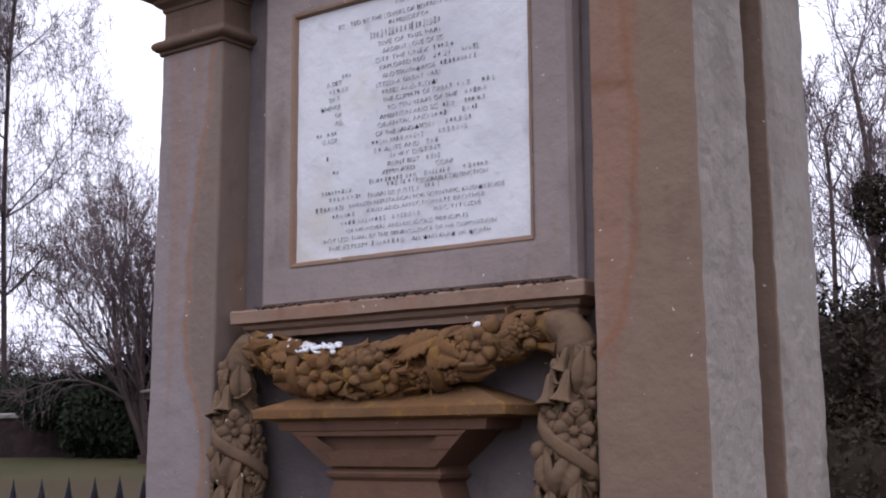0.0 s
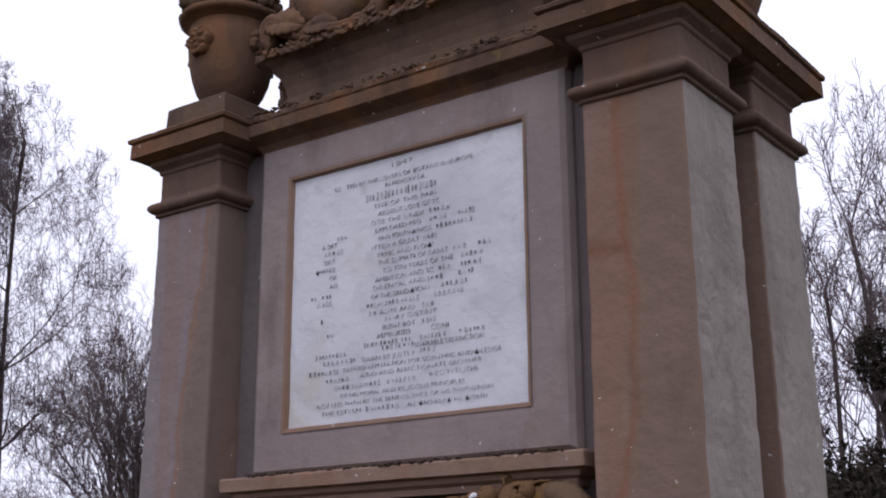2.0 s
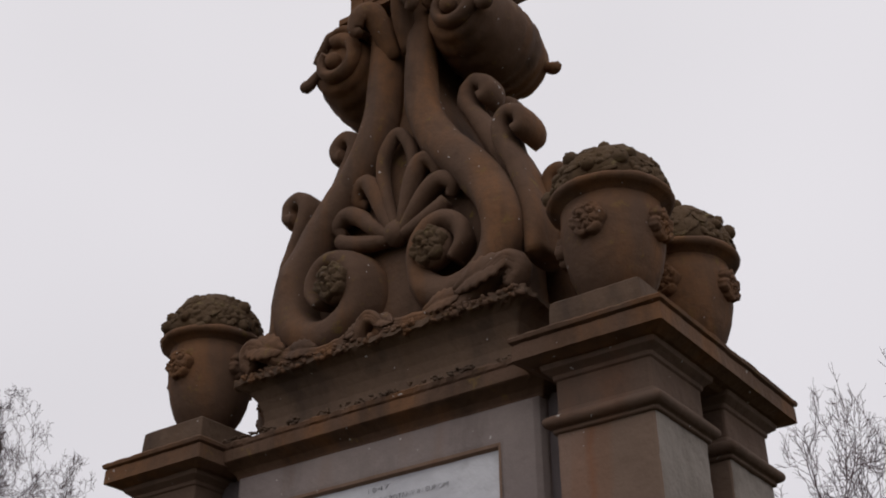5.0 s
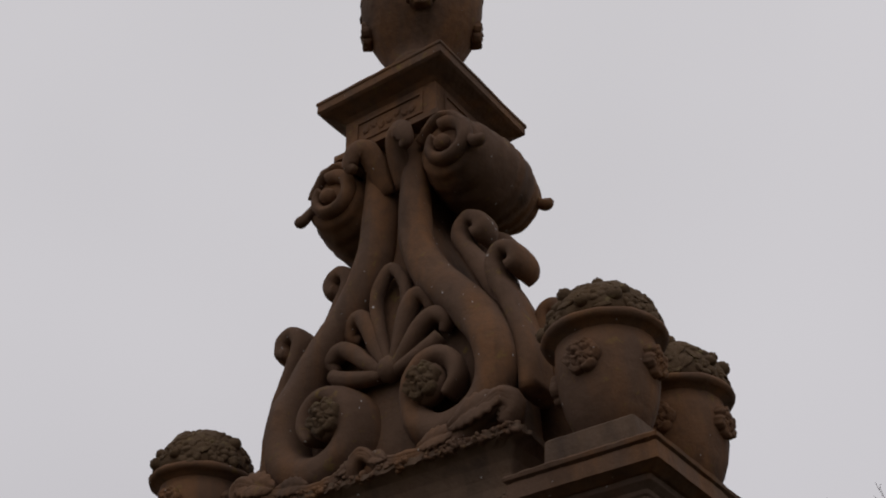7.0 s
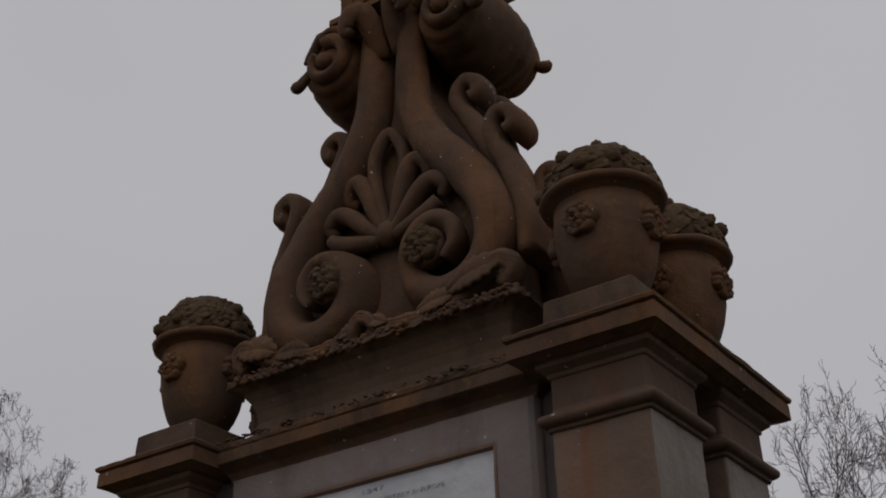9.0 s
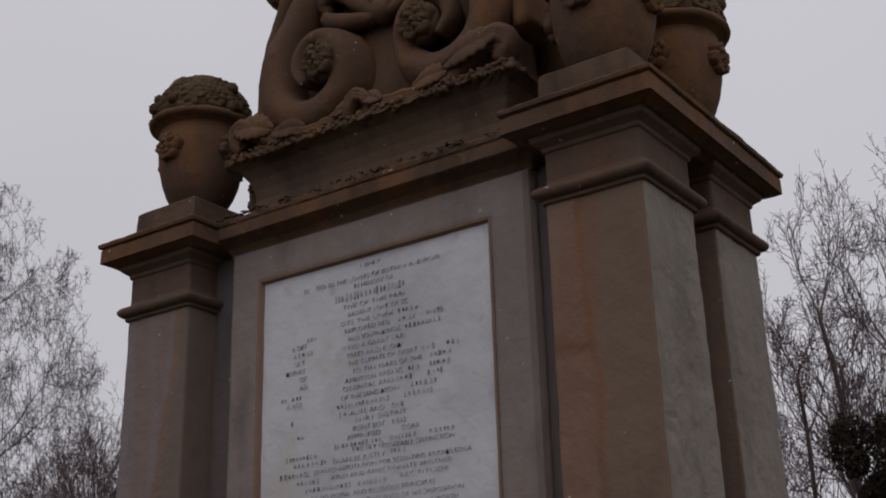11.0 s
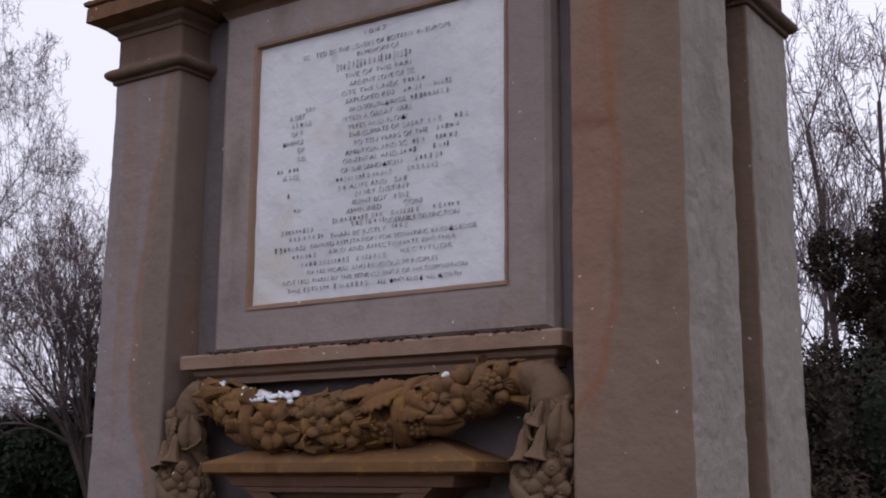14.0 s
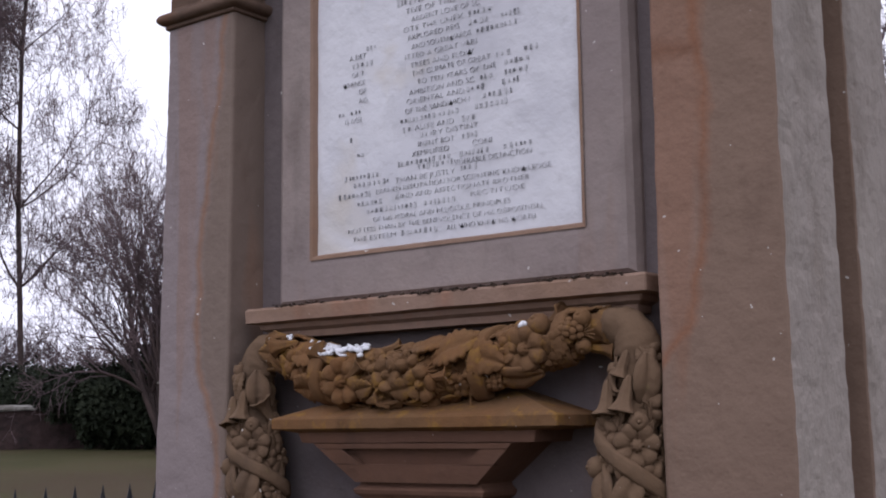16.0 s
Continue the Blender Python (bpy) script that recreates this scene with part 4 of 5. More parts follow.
def palmette(face, scale_x=1.0, base_y=0.225):
    """Five curling leaves that spring from one knot, on one face of the finial."""
    m = pose(0, 0, 0, 0, 0, face)
    bm = bmesh.new()
    blob(bm, ellipsoid(0, -base_y, 0.52, 0.06, 0.05, 0.06), 2)
    stem = part("palmette", bm, DARK, finial, smooth=True)
    stem.matrix_basis = m
    leaves = [[(0, 0.53, 0.022), (-0.035, 0.66, 0.026), (-0.062, 0.80, 0.028), (-0.058, 0.91, 0.028), (0.0, 1.0, 0.028), (0.058, 0.91, 0.028), (0.062, 0.80, 0.028), (0.035, 0.66, 0.026), (0.0, 0.53, 0.022)]]
    for s in (-1, 1):
        leaves.append([(s * 0.02, 0.53, 0.024), (s * 0.06, 0.63, 0.032), (s * 0.095, 0.73, 0.038), (s * 0.135, 0.795, 0.038), (s * 0.185, 0.785, 0.036), (s * 0.20, 0.735, 0.030), (s * 0.165, 0.715, 0.022)])
        leaves.append([(s * 0.03, 0.51, 0.026), (s * 0.10, 0.57, 0.034), (s * 0.17, 0.64, 0.038), (s * 0.235, 0.67, 0.037), (s * 0.285, 0.635, 0.032), (s * 0.265, 0.59, 0.022)])
        leaves.append([(s * 0.04, 0.50, 0.026), (s * 0.13, 0.505, 0.034), (s * 0.21, 0.525, 0.036), (s * 0.265, 0.56, 0.030)])
    for k, pts in enumerate(leaves):
        bm = bmesh.new()
        rows = spline([(x * scale_x, -base_y - 0.03 * math.sin(i * 0.6) + 0.06 * (z - 0.55), z, w * 0.98, w * 1.15) for i, (x, z, w) in enumerate(pts)], 5)
        sweep(bm, rows, (0, -1, 0), 12, 0.85)
        bmesh.ops.recalc_face_normals(bm, faces=bm.faces[:])
        part("palmette_leaf", bm, DARK, stem, smooth=True)


palmette(0)
palmette(180)
bm = bmesh.new()
lathe(bm, [(0.24, 2.015), (0.24, 2.06), (0.19, 2.08), (0.12, 2.12), (0.11, 2.18), (0.15, 2.22), (0.18, 2.25)], 32)
part("stem", bm, DARK, finial, smooth=True)


def side_curls(sx):
    """Leaves in pairs that stand out from the narrow side and roll over at their tips."""
    ribbons = (((0.655, 3.98), (0.625, 4.12), (0.60, 4.24), (0.605, 4.325), (0.645, 4.352), (0.685, 4.322), (0.682, 4.275), (0.65, 4.265)),
               ((0.62, 3.92), (0.61, 4.12), (0.558, 4.31), (0.505, 4.45), (0.492, 4.53), (0.530, 4.578), (0.585, 4.553), (0.590, 4.498), (0.556, 4.48)),
               ((0.53, 4.26), (0.43, 4.49), (0.350, 4.66), (0.295, 4.765), (0.302, 4.83), (0.346, 4.857), (0.392, 4.825), (0.390, 4.778), (0.360, 4.765)))
    for k, course in enumerate(ribbons):
        for y in ((0.0,), (-0.16,), (-0.11, 0.09))[k]:
            bm = bmesh.new()
            n = len(course)
            rows = spline([(sx * x, y, z - 3.70, 0.042 - 0.008 * i / n, (0.088, 0.095, 0.072)[k]) for i, (x, z) in enumerate(course)], 6)
            sweep(bm, rows, (0, -1, 0), 20, 0.7)
            worn(bm, 0.004, 8)
            bmesh.ops.recalc_face_normals(bm, faces=bm.faces[:])
            part("side_leaf", bm, DARK, finial, smooth=True)


side_curls(-1)
side_curls(1)

# scrolled capital: a banded bolster on either side runs from a front volute to a back one
for sx in (-1, 1):
    bm = bmesh.new()
    prof = [(0.04, -0.282), (0.124, -0.278), (0.142, -0.262), (0.147, -0.235)]
    for k in range(41):                            # a swelling body cut by rounded rings
        u = k / 40
        prof.append((0.150 + 0.042 * math.sin(math.pi * min(1.0, u * 1.02)) ** 0.8 + 0.006 * abs(math.sin(u * math.pi * 6)), -0.225 + 0.45 * u))
    prof += [(0.149, 0.245), (0.140, 0.265), (0.112, 0.280), (0.04, 0.285)]
    lathe(bm, prof, 44)
    bmesh.ops.transform(bm, verts=bm.verts[:], matrix=Matrix.Translation((sx * 0.312, 0.02, 1.488)) @ Matrix.Rotation(radians(-90), 4, "X"))
    worn(bm, 0.006, 9)
    bolster = part("bolster", bm, DARK, finial, smooth=True)
    for sy in (-1, 1):
        bm = bmesh.new()
        rows = []
        for k in range(48):
            u = k / 47
            a = radians(100 - 330 * u) if sx > 0 else radians(80 + 330 * u)
            r = 0.126 * (1 - 0.62 * u)
            rows.append((sx * (0.312 + r * math.cos(a)), sy * (0.262 + 0.030 * u), 1.482 + r * math.sin(a), 0.036 - 0.012 * u, 0.038))
        sweep(bm, rows, (0, -1, 0), 10)
        bmesh.ops.recalc_face_normals(bm, faces=bm.faces[:])
        volute = part("volute", bm, DARK, bolster, smooth=True)
        bm = bmesh.new()
        blob(bm, ellipsoid(sx * 0.312, sy * 0.292, 1.482, 0.040, 0.036, 0.040), 3)
        part("volute_eye", bm, DARK, bolster, smooth=True)
        bm = bmesh.new()
        rows = spline([(sx * 0.40, sy * 0.255, 1.49, 0.026, 0.026), (sx * 0.44, sy * 0.265, 1.455, 0.024, 0.024), (sx * 0.465, sy * 0.27, 1.430, 0.027, 0.027), (sx * 0.490, sy * 0.27, 1.428, 0.028, 0.028), (sx * 0.512, sy * 0.27, 1.44, 0.012, 0.012)], 5)
        sweep(bm, rows, (0, -1, 0), 10)
        bmesh.ops.recalc_face_normals(bm, faces=bm.faces[:])
        part("volute_tip", bm, DARK, bolster, smooth=True)
        bm = bmesh.new()
        for off, tall in ((-0.05, 0.0), (0.0, 0.018), (0.05, 0.0)):        # a leaf in three lobes folded over the roll
            rows = spline([(sx * 0.16, sy * (0.20 + off), 1.575, 0.030, 0.02), (sx * 0.22, sy * (0.205 + off), 1.618 + tall, 0.036, 0.022), (sx * 0.285, sy * (0.21 + off), 1.652 + tall, 0.038, 0.022), (sx * 0.35, sy * (0.215 + off), 1.632 + tall, 0.036, 0.02), (sx * 0.405, sy * (0.22 + off), 1.565 + tall, 0.030, 0.02), (sx * 0.425, sy * (0.22 + off), 1.53 + tall, 0.018, 0.018)], 5)
            sweep(bm, rows, (0, 0, 1), 12)
        worn(bm, 0.008, 16)
        bmesh.ops.recalc_face_normals(bm, faces=bm.faces[:])
        part("bolster_leaf", bm, DARK, bolster, smooth=True)
# curled leaves where the scrolls meet the cap
for face in (0, 180):
    for sx in (-1, 1):
        bm = bmesh.new()
        rows = spline([(sx * 0.05, -0.20, 1.42, 0.045, 0.03), (sx * 0.06, -0.27, 1.55, 0.055, 0.035), (sx * 0.085, -0.315, 1.62, 0.055, 0.035), (sx * 0.13, -0.335, 1.615, 0.05, 0.035), (sx * 0.155, -0.335, 1.55, 0.035, 0.03), (sx * 0.13, -0.33, 1.52, 0.02, 0.02)], 5)
        sweep(bm, rows, (0, -1, 0), 10)
        bmesh.ops.recalc_face_normals(bm, faces=bm.faces[:])
        part("capital_leaf", bm, DARK, finial, smooth=True).matrix_basis = pose(0, 0, 0, 0, 0, face)
# capping slab
bm = moulding(-0.255, 0.255, -0.255, 0.255, [(-0.06, 1.66), (0.035, 1.67), (0.035, 1.70), (0.0, 1.715), (0.0, 1.90), (0.02, 1.915), (0.085, 1.945), (0.098, 1.955), (0.098, 1.995), (0.104, 2.0), (0.104, 2.012), (0.05, 2.025)], n=14, wear=0.003)
part("cap", bm, DARK, finial, "square moulded cap with sunk frieze")
for face in (0, 90, 180, 270):
    bm = bmesh.new()
    for (x0, x1, z0, z1) in ((-0.19, 0.19, 1.855, 1.868), (-0.19, 0.19, 1.745, 1.758), (-0.19, -0.176, 1.758, 1.855), (0.176, 0.19, 1.758, 1.855)):
        bmesh.ops.create_cube(bm, size=1, matrix=Matrix.LocRotScale(((x0 + x1) / 2, -0.257, (z0 + z1) / 2), None, (x1 - x0, 0.012, z1 - z0)))
    for k in range(7):
        blob(bm, ellipsoid(-0.13 + 0.043 * k, -0.256, 1.805 + 0.014 * math.sin(k * 2), 0.02, 0.01, 0.026, 0, 30 * (-1) ** k, 0), 1)
    fr = part("frieze", bm, DARK, finial)
    fr.matrix_basis = pose(0, 0, 0, 0, 0, face)
crown = thing("stone_urn", (0, YC, 5.95), "large round brown stone urn with carved leaves crowning the monument", "urn")
bm = bmesh.new()
lathe(bm, [(0.13, 0.0), (0.15, 0.02), (0.15, 0.05), (0.14, 0.08), (0.175, 0.13), (0.235, 0.21), (0.28, 0.31), (0.305, 0.42), (0.31, 0.52), (0.298, 0.62), (0.265, 0.72), (0.225, 0.80), (0.205, 0.86)], 48)
worn(bm, 0.005, 6)
part("bowl", bm, DARK, crown, smooth=True)
bm = bmesh.new()
lathe(bm, [(0.205, 0.855), (0.235, 0.865), (0.262, 0.88), (0.268, 0.90), (0.255, 0.92), (0.22, 0.93), (0.1, 0.94)], 48)
worn(bm, 0.006, 12)
part("rim", bm, DARK, crown, smooth=True)
for k in range(4):
    a = radians(35 + 90 * k)
    d = Vector((math.cos(a), math.sin(a), 0))
    reuse("rosette", ROSETTE, crown, on_surface(d * 0.272 + Vector((0, 0, 0.29)), d, 0.075, 20 * k))
    if k:
        continue
    bm = bmesh.new()
    rows = spline([(d.x * r, d.y * r, z, w, w * 0.7) for r, z, w in ((0.26, 0.60, 0.05), (0.31, 0.68, 0.065), (0.345, 0.76, 0.07), (0.34, 0.83, 0.06), (0.30, 0.85, 0.04))], 5)
    sweep(bm, rows, tuple(d), 12)
    worn(bm, 0.016, 16)
    bmesh.ops.recalc_face_normals(bm, faces=bm.faces[:])
    part("curled_leaf", bm, DARK, crown, smooth=True)
bm = bmesh.new()
for k in range(22):
    a = 2 * math.pi * k / 22
    z = 0.47 + 0.05 * math.sin(a * 3)
    blob(bm, ellipsoid(0.302 * math.cos(a), 0.302 * math.sin(a), z, 0.016, 0.034, 0.018, 0, 0, math.degrees(a)), 1)
part("carved_band", bm, DARK, crown, smooth=True)
bm = bmesh.new()
lathe(bm, [(0.22, 0.91), (0.225, 0.95), (0.2, 1.02), (0.14, 1.09), (0.06, 1.12), (0.01, 1.125)], 30)
worn(bm, 0.012, 16)
heap = part("heaped_top", bm, FRUIT, crown, "heap of carved fruit and flowers", smooth=True)
rn = random.Random(77)
for k in range(60):
    a, ph = k * 2.39996, math.acos(1 - (k + 0.5) / 60 * 0.98)
    nrm = Vector((math.sin(ph) * math.cos(a), math.sin(ph) * math.sin(a), math.cos(ph) + 0.15)).normalized()
    kind = rn.choice(["flower", "leaf", "fruit", "toothed_leaf"])
    reuse(kind, CRUST[kind], heap, on_surface((0.235 * math.sin(ph) * math.cos(a), 0.235 * math.sin(ph) * math.sin(a), 0.92 + 0.2 * math.cos(ph)), nrm, rn.uniform(0.04, 0.055), rn.uniform(0, 360)))

# ---- iron railings beside the monument ----
railing = thing("railing", (0, 0, 0), "black spiked iron railing round the monument plot", "railing")
RX = -2.42
bm = bmesh.new()
lathe(bm, [(0.010, 0.0), (0.010, 1.30), (0.016, 1.305), (0.016, 1.32), (0.011, 1.33), (0.017, 1.35), (0.022, 1.375), (0.016, 1.41), (0.007, 1.45), (0.0015, 1.485)], 8)
spike = bpy.data.meshes.new("spiked_bar")
bm.to_mesh(spike)
bm.free()
spike.materials.append(IRON)
spike.shade_smooth()
for k in range(-10, 36):
    y = 0.31 + 0.151 * k
    reuse("spiked_bar", spike, railing, pose(RX, y, -0.02 + ground_height(RX, y) * 0.2))
for z in (0.22, 1.24):
    bm = moulding(RX - 0.008, RX + 0.008, -1.25, 5.65, [(0, z), (0, z + 0.03)], r=0.003, n=2)
    part("rail", bm, IRON, railing)

# ---- far garden wall ----
ANG = radians(53)
AX, AY = -math.sin(ANG), math.cos(ANG)
wall_c = Vector((2.57 + 45 * AX, -3.18 + 45 * AY, 0))
wall_d = Vector((math.cos(ANG), math.sin(ANG), 0))
wall_m = Matrix.Translation((wall_c.x, wall_c.y, -0.18)) @ Matrix.Rotation(ANG, 4, "Z")
bm = moulding(-30, 22, -0.25, 0.25, [(0, 0.9), (0, 1.6), (0, 2.1), (0, 2.66)], r=0.02, n=90, wear=0.05)
garden_wall = part("wall_garden", bm, WALLSTONE)
garden_wall.matrix_basis = wall_m
tagged(garden_wall, "dark rubble churchyard wall behind the grass", "wall", kind="structure")
bm = moulding(-30, 22, -0.32, 0.32, [(0, 2.66), (0.02, 2.70), (0, 2.78), (-0.15, 2.84)], r=0.02, n=120, wear=0.06)
coping = part("wall_coping", bm, COPING, garden_wall, "pale frosted coping")

# ---- a gravestone beyond the grass ----
grave = thing("gravestone", (-26.0, 22.3, 1.0), "dark stepped gravestone with a pale sloping cap", "gravestone")
bm = moulding(-0.55, 0.55, -0.4, 0.4, [(0.15, -0.1), (0.15, 0.2), (0.0, 0.22), (0.0, 0.9), (0.06, 0.93), (0.06, 1.05), (0.0, 1.08), (0.0, 1.3), (0.08, 1.36), (0.08, 1.5)], n=6, wear=0.01)
part("pedestal", bm, WALLSTONE, grave)
bm = moulding(-0.55, 0.55, -0.4, 0.4, [(0.14, 1.5), (0.14, 1.54), (-0.1, 1.60), (-0.22, 1.70), (-0.29, 1.9), (-0.31, 2.05)], n=6, wear=0.008)
part("cap", bm, COPING, grave, "pale hollow-sided cap")
grave.scale = (1.35, 1.35, 1.42)


# ---- bare trees ----
def tubes(segs, sides):
    """One mesh from rows (ax ay az ar bx by bz br)."""
    s = np.array(segs, float)
    a, ra, b2, rb = s[:, 0:3], s[:, 3], s[:, 4:7], s[:, 7]
    d = b2 - a
    d /= np.maximum(np.linalg.norm(d, axis=1, keepdims=True), 1e-9)
    ref = np.where(np.abs(d[:, 2:3]) > 0.9, np.array([[1.0, 0, 0]]), np.array([[0, 0, 1.0]]))
    u = np.cross(d, ref)
    u /= np.linalg.norm(u, axis=1, keepdims=True)
    v = np.cross(d, u)
    ang = np.arange(sides) * 2 * math.pi / sides
    ring = u[:, None, :] * np.cos(ang)[None, :, None] + v[:, None, :] * np.sin(ang)[None, :, None]
    va = a[:, None, :] + ring * ra[:, None, None]
    vb = b2[:, None, :] + ring * rb[:, None, None]
    verts = np.concatenate([va, vb], axis=1).reshape(-1, 3)
    k = np.arange(sides)
    quad = np.stack([k, (k + 1) % sides, sides + (k + 1) % sides, sides + k], axis=1)
    faces = (np.arange(len(s))[:, None, None] * 2 * sides + quad[None]).reshape(-1, 4)
    me = bpy.data.meshes.new("branches")
    me.from_pydata(verts.tolist(), [], faces.tolist())
    return me


def grow(seed, height, trunk_r, stems, spread, droop, levels, lean=(0, 0), first=0.3, density=1.0, fine=0.006, limb=0.0, rise=0.05):
    """Limbs and twigs of a leafless tree, as two lists of segments."""
    rn = random.Random(seed)
    thick, thin = [], []

    def branch(p, d, length, r, level):
        n = max(3, int(6 - level * 0.7))
        step = length / n
        pts = []
        for i in range(n):
            wob = 0.10 + 0.07 * level
            d = (d + Vector((rn.uniform(-wob, wob), rn.uniform(-wob, wob), rn.uniform(-wob, wob) + (rise if level < 3 else -droop)))).normalized()
            q = p + d * step
            r2 = max(r * (1 - 0.72 / n * (1 if level else 0.8)), fine * 0.7)
            (thick if r > 0.035 else thin).append((*p, r, *q, r2))
            p, r = q, r2
            pts.append((p.copy(), d.copy(), r, (i + 1) / n))
        if level >= levels:
            return
        kids = {0: 15, 1: 9, 2: 6, 3: 5, 4: 4}.get(level, 3) * density
        for _ in range(max(2, int(kids))):
            f = rn.uniform(first if level == 0 else 0.2, 1.0)
            q, qd, qr, _f = pts[min(int(f * n), n - 1)]
            az = rn.uniform(0, 2 * math.pi)
            side = qd.orthogonal().normalized()
            side.rotate(Matrix.Rotation(az, 3, qd))
            a = radians(rn.uniform(spread - 14, spread + 14))
            nd = (qd * math.cos(a) + side * math.sin(a)).normalized()
            ln = limb * rn.uniform(0.7, 1.15) * (1.25 - 0.75 * f) if level == 0 and limb else length * rn.uniform(0.38, 0.64)
            branch(q, nd, ln, max(min(qr * 0.72, r * 6 + fine), fine) if level else max(qr * 0.5, 0.02), level + 1)

    for k in range(stems):
        a = 2 * math.pi * k / max(stems, 1) + rn.uniform(-0.4, 0.4)
        tilt = 0.0 if stems == 1 else rn.uniform(0.18, 0.5)
        d = Vector((math.cos(a) * tilt + lean[0], math.sin(a) * tilt + lean[1], 1)).normalized()
        branch(Vector((0.1 * tilt * math.cos(a), 0.1 * tilt * math.sin(a), 0)), d, height * rn.uniform(0.75, 0.9) if stems > 1 else height * 0.86, trunk_r if stems == 1 else trunk_r * rn.uniform(0.5, 0.8), 0 if stems == 1 else 1)
    if stems > 1:
        thick.append((0, 0, -0.3, trunk_r * 1.5, 0, 0, height * 0.06, trunk_r * 1.1))
    return thick, thin


def tree(at, label, tall, wide, **kw):
    """tall: its height; wide: the reach of nine tenths of its twigs from the trunk."""
    thick, thin = [np.array(v, float) for v in grow(height=tall, **kw)]
    reach = np.percentile(np.hypot(thin[:, 4], thin[:, 5]), 90)
    top = np.percentile(thin[:, 6], 99.7)
    for v in (thick, thin):
        v[:, [0, 1, 4, 5]] *= wide / reach
        v[:, [2, 6]] *= tall / top
    e = thing("bare_tree", at, label, "tree", "leafless churchyard trees")
    mesh_part("trunk", tubes(thick, 7), BARK, e, smooth=True)
    mesh_part("crown", tubes(thin, 3), TWIG, e, "bare winter twigs")
    return e


def spot(px_angle, dist):
    """A place seen from the camera's stand, by compass angle left of the y axis and distance."""
    a = radians(px_angle)
    x, y = 2.57 - dist * math.sin(a), -3.18 + dist * math.cos(a)
    return (x, y, ground_height(x, y) - 0.1)


tree(spot(55.75, 50), "tall bare tree with a straight trunk behind the churchyard wall", 20.3, 3.7, seed=3, trunk_r=0.125, stems=1, spread=64, droop=-0.02, levels=5, first=0.18, fine=0.009, density=1.15, limb=5.2, rise=0.03)
tree(spot(59.8, 47), "tall bare tree with long drooping branches", 20.0, 3.9, seed=8, trunk_r=0.16, stems=1, spread=62, droop=0.06, levels=5, first=0.3, fine=0.009, density=1.0, limb=5.8, rise=0.03)
tree(spot(49.6, 41), "spreading bare tree with many upright stems", 10.0, 3.4, seed=5, trunk_r=0.15, stems=11, spread=32, droop=-0.03, levels=5, fine=0.008, density=1.1)
tree(spot(53.6, 52), "small bushy bare tree behind the wall", 4.9, 1.7, seed=6, trunk_r=0.15, stems=7, spread=38, droop=0.0, levels=4, fine=0.011, density=0.9)
tree(spot(56.0, 54), "small bushy bare tree behind the wall", 5.6, 2.6, seed=26, trunk_r=0.15, stems=8, spread=38, droop=0.0, levels=4, fine=0.011, density=1.0)
tree(spot(58.6, 53), "small bushy bare tree behind the wall", 5.2, 2.4, seed=27, trunk_r=0.15, stems=8, spread=38, droop=0.0, levels=4, fine=0.011, density=1.0)
tree(spot(51.6, 55), "small bushy bare tree behind the wall", 5.0, 2.2, seed=28, trunk_r=0.15, stems=8, spread=38, droop=0.0, levels=4, fine=0.011, density=1.0)
tree(spot(18.7, 27), "slender bare tree with rising branches", 10.2, 1.8, seed=12, trunk_r=0.075, stems=1, spread=40, droop=-0.05, levels=4, first=0.12, fine=0.007, density=0.86, limb=3.4)
tree(spot(16.6, 30), "slender bare tree with rising branches", 13.6, 2.4, seed=13, trunk_r=0.10, stems=1, spread=40, droop=-0.05, levels=4, first=0.12, fine=0.008, density=0.86, limb=4.4)
tree(spot(20.6, 31), "slender bare tree with rising branches", 8.6, 1.6, seed=14, trunk_r=0.07, stems=1, spread=40, droop=-0.05, levels=4, first=0.12, fine=0.008, density=0.86, limb=3.0)
tree(spot(14.0, 26), "slender bare tree with rising branches", 12.0, 2.2, seed=15, trunk_r=0.08, stems=1, spread=40, droop=-0.05, levels=4, first=0.12, fine=0.007, density=0.86, limb=3.8)
tree(spot(17.6, 34), "slender bare tree with rising branches", 11.4, 2.2, seed=17, trunk_r=0.08, stems=1, spread=42, droop=-0.04, levels=4, first=0.12, fine=0.009, density=0.86, limb=3.8)


# ---- evergreens ----
def foliage(clumps, count, size, seed):
    """Many small folded leaves in and on lumpy clumps (x y z rx ry rz)."""
    rn = np.random.RandomState(seed)
    vol = np.array([c2[3] * c2[4] * c2[5] for c2 in clumps]) ** 0.67
    pick = rn.choice(len(clumps), count, p=vol / vol.sum())
    cl = np.array(clumps)[pick]
    d = rn.normal(size=(count, 3))
    d /= np.linalg.norm(d, axis=1, keepdims=True)
    rad = rn.uniform(0.55, 1.0, (count, 1)) ** 0.6 * (1 + 0.22 * np.sin(d[:, :1] * 7 + cl[:, :1]) * np.cos(d[:, 1:2] * 6))
    p = cl[:, :3] + d * rad * cl[:, 3:]
    u = rn.normal(size=(count, 3))
    u /= np.linalg.norm(u, axis=1, keepdims=True)
    v = np.cross(u, d)
    v /= np.maximum(np.linalg.norm(v, axis=1, keepdims=True), 1e-6)
    s = size * rn.uniform(0.6, 1.3, (count, 1))
    verts = np.stack([p - u * s, p + v * s * 0.5 + d * s * 0.15, p + u * s, p - v * s * 0.5 + d * s * 0.15], axis=1).reshape(-1, 3)
    me = bpy.data.meshes.new("foliage")
    me.from_pydata(verts.tolist(), [], (np.arange(count)[:, None] * 4 + np.arange(4)[None]).tolist())
    return me


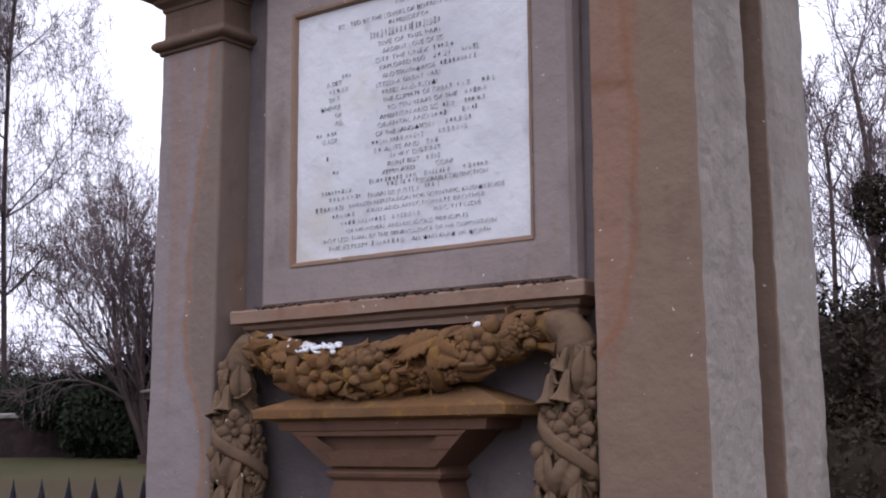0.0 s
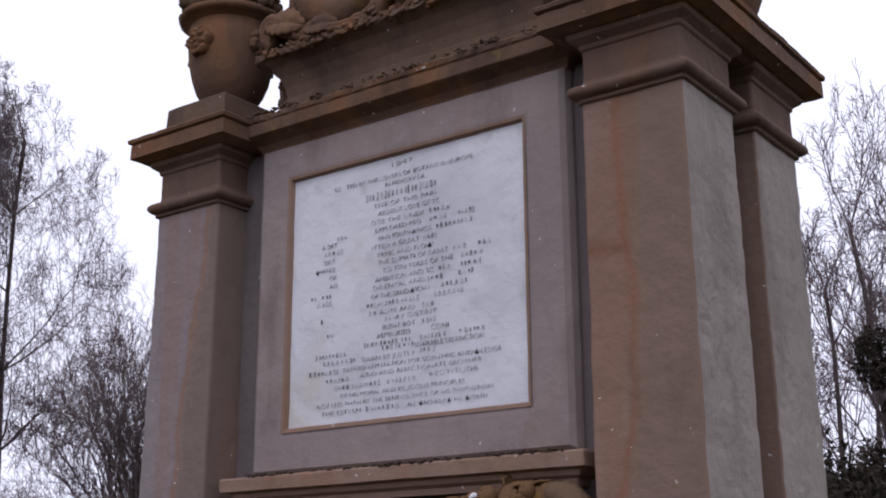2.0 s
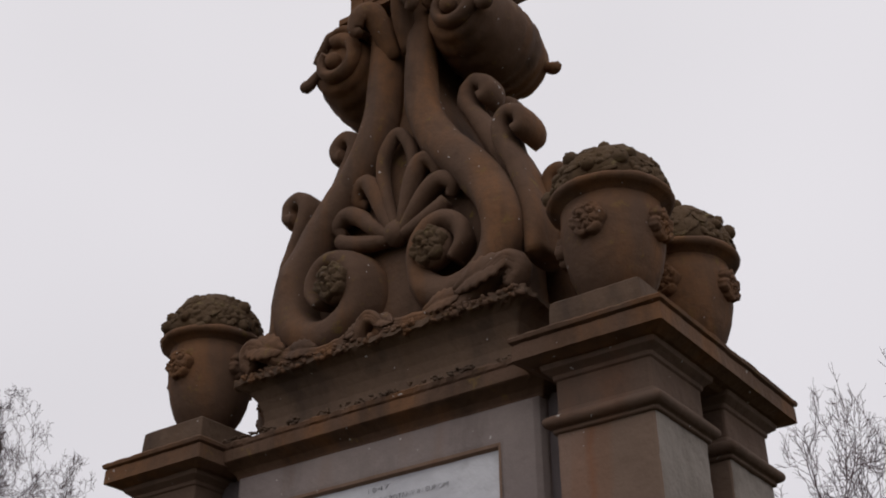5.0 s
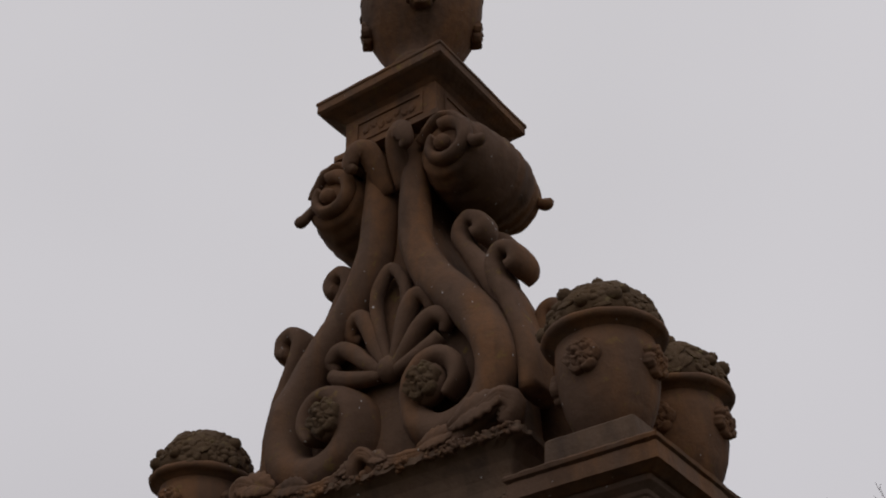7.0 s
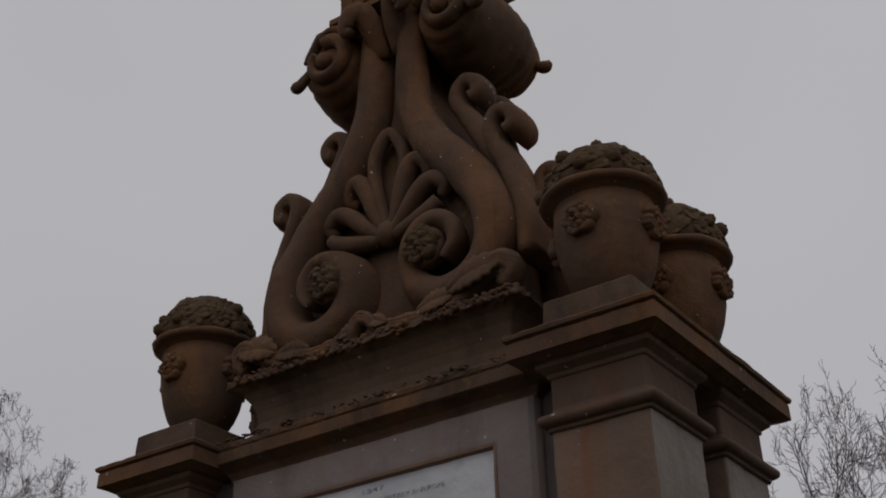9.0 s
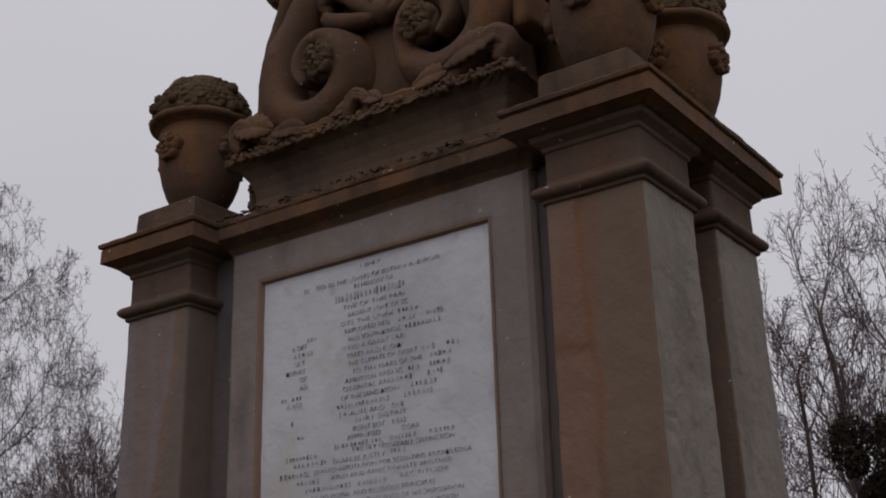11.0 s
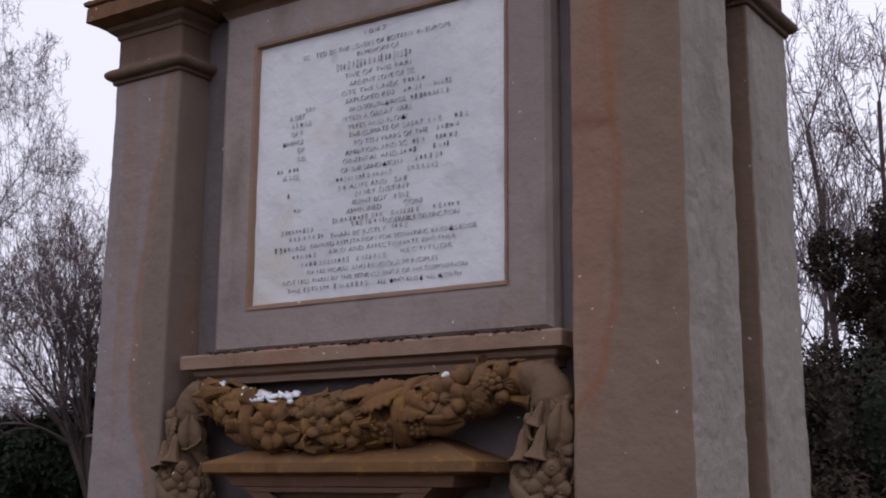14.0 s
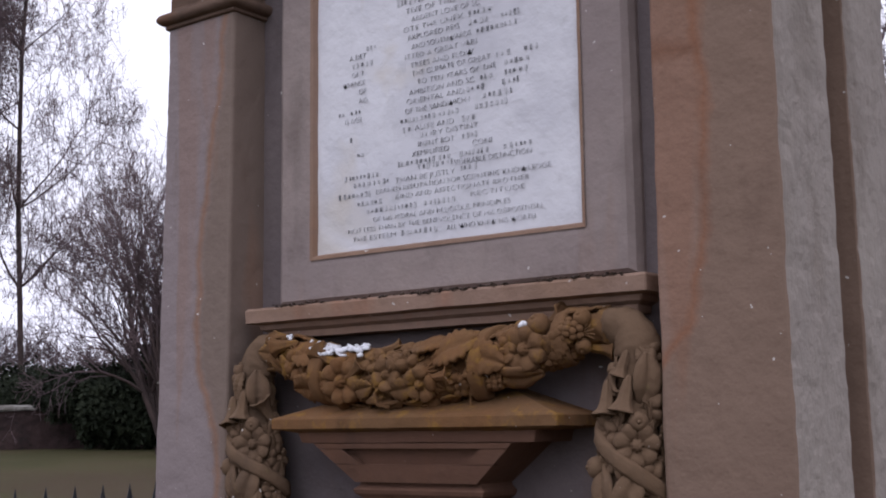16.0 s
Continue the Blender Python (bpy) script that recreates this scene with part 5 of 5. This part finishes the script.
def shrub(name, at, clumps, count, size, mat, label, seed, stem=1.0):
    e = thing(name, at, label, "shrub")
    bm = bmesh.new()
    lathe(bm, [(0.12, -0.2), (0.10, stem * 0.5), (0.05, stem)], 9)
    part("stem", bm, BARK, e, smooth=True)
    bm = bmesh.new()
    for c2 in clumps:
        blob(bm, ellipsoid(c2[0], c2[1], c2[2], c2[3] * 0.72, c2[4] * 0.72, c2[5] * 0.72), 2)
    worn(bm, 0.12, 1.2)
    part("inner_growth", bm, mat, e, smooth=True)
    mesh_part("leaves", foliage(clumps, count, size, seed), mat, e)
    return e


shrub("evergreen_bush", spot(50.7, 43), [(0, 0, 1.6, 1.3, 1.2, 1.7), (0.8, 0.7, 2.5, 1.1, 1.1, 1.7), (-0.9, -0.9, 1.5, 1.1, 1.0, 1.4), (-1.9, -1.6, 1.9, 1.0, 1.0, 0.9), (1.6, 1.4, 1.6, 1.2, 1.2, 1.6)], 20000, 0.11, IVY, "dark green evergreen bush against the churchyard wall", 31)
shrub("evergreen_bush", spot(55.5, 49), [(0, 0, 1.9, 1.9, 1.2, 1.3), (1.8, 2.0, 1.8, 1.6, 1.3, 1.2), (-1.7, -2.2, 1.7, 1.7, 1.3, 1.1)], 9000, 0.12, IVY, "low dark evergreen scrub behind the wall", 32)
for k, (ang, dist, hh, mat) in enumerate(((20.5, 20, 2.0, PINE), (18.2, 18.5, 2.15, PINE), (15.8, 19, 2.2, PINE), (13.2, 18.5, 2.1, IVY), (22.8, 21, 1.7, IVY))):
    clumps = [(0, 0, hh * 0.5, 1.1, 1.0, hh * 0.75), (0.5, 0.3, hh * 1.1, 0.9, 0.9, hh * 0.62), (-0.5, -0.2, hh * 1.15, 0.85, 0.8, hh * 0.6), (0.1, -0.6, hh * 0.4, 1.1, 0.8, hh * 0.6)]
    shrub("hedge_shrub", spot(ang, dist), clumps, 15000, 0.055, mat, "tall dark overgrown evergreen hedge shrub", 40 + k, hh)
for k, (ang, dist, z) in enumerate(((15.2, 24, 4.65), (13.0, 23, 5.0))):
    rc = random.Random(70 + k)
    clumps = []
    for q in range(34):
        h = rc.uniform(-1.5, 1.7)
        a = rc.uniform(0, 2 * math.pi)
        r = rc.uniform(0.2, 1.0) * (1.15 - 0.3 * abs(h))
        clumps.append((r * math.cos(a), r * math.sin(a), z + h, rc.uniform(0.25, 0.45), rc.uniform(0.25, 0.45), rc.uniform(0.22, 0.42)))
    e = thing("dark_conifer", spot(ang, dist), "dark reddish-green conifer crown above the hedge", "tree")
    bm = bmesh.new()
    lathe(bm, [(0.16, -0.2), (0.13, z * 0.5), (0.05, z + 1.5)], 9)
    part("trunk", bm, BARK, e, smooth=True)
    mesh_part("crown", foliage(clumps, 17000, 0.05, 60 + k), PINE, e)
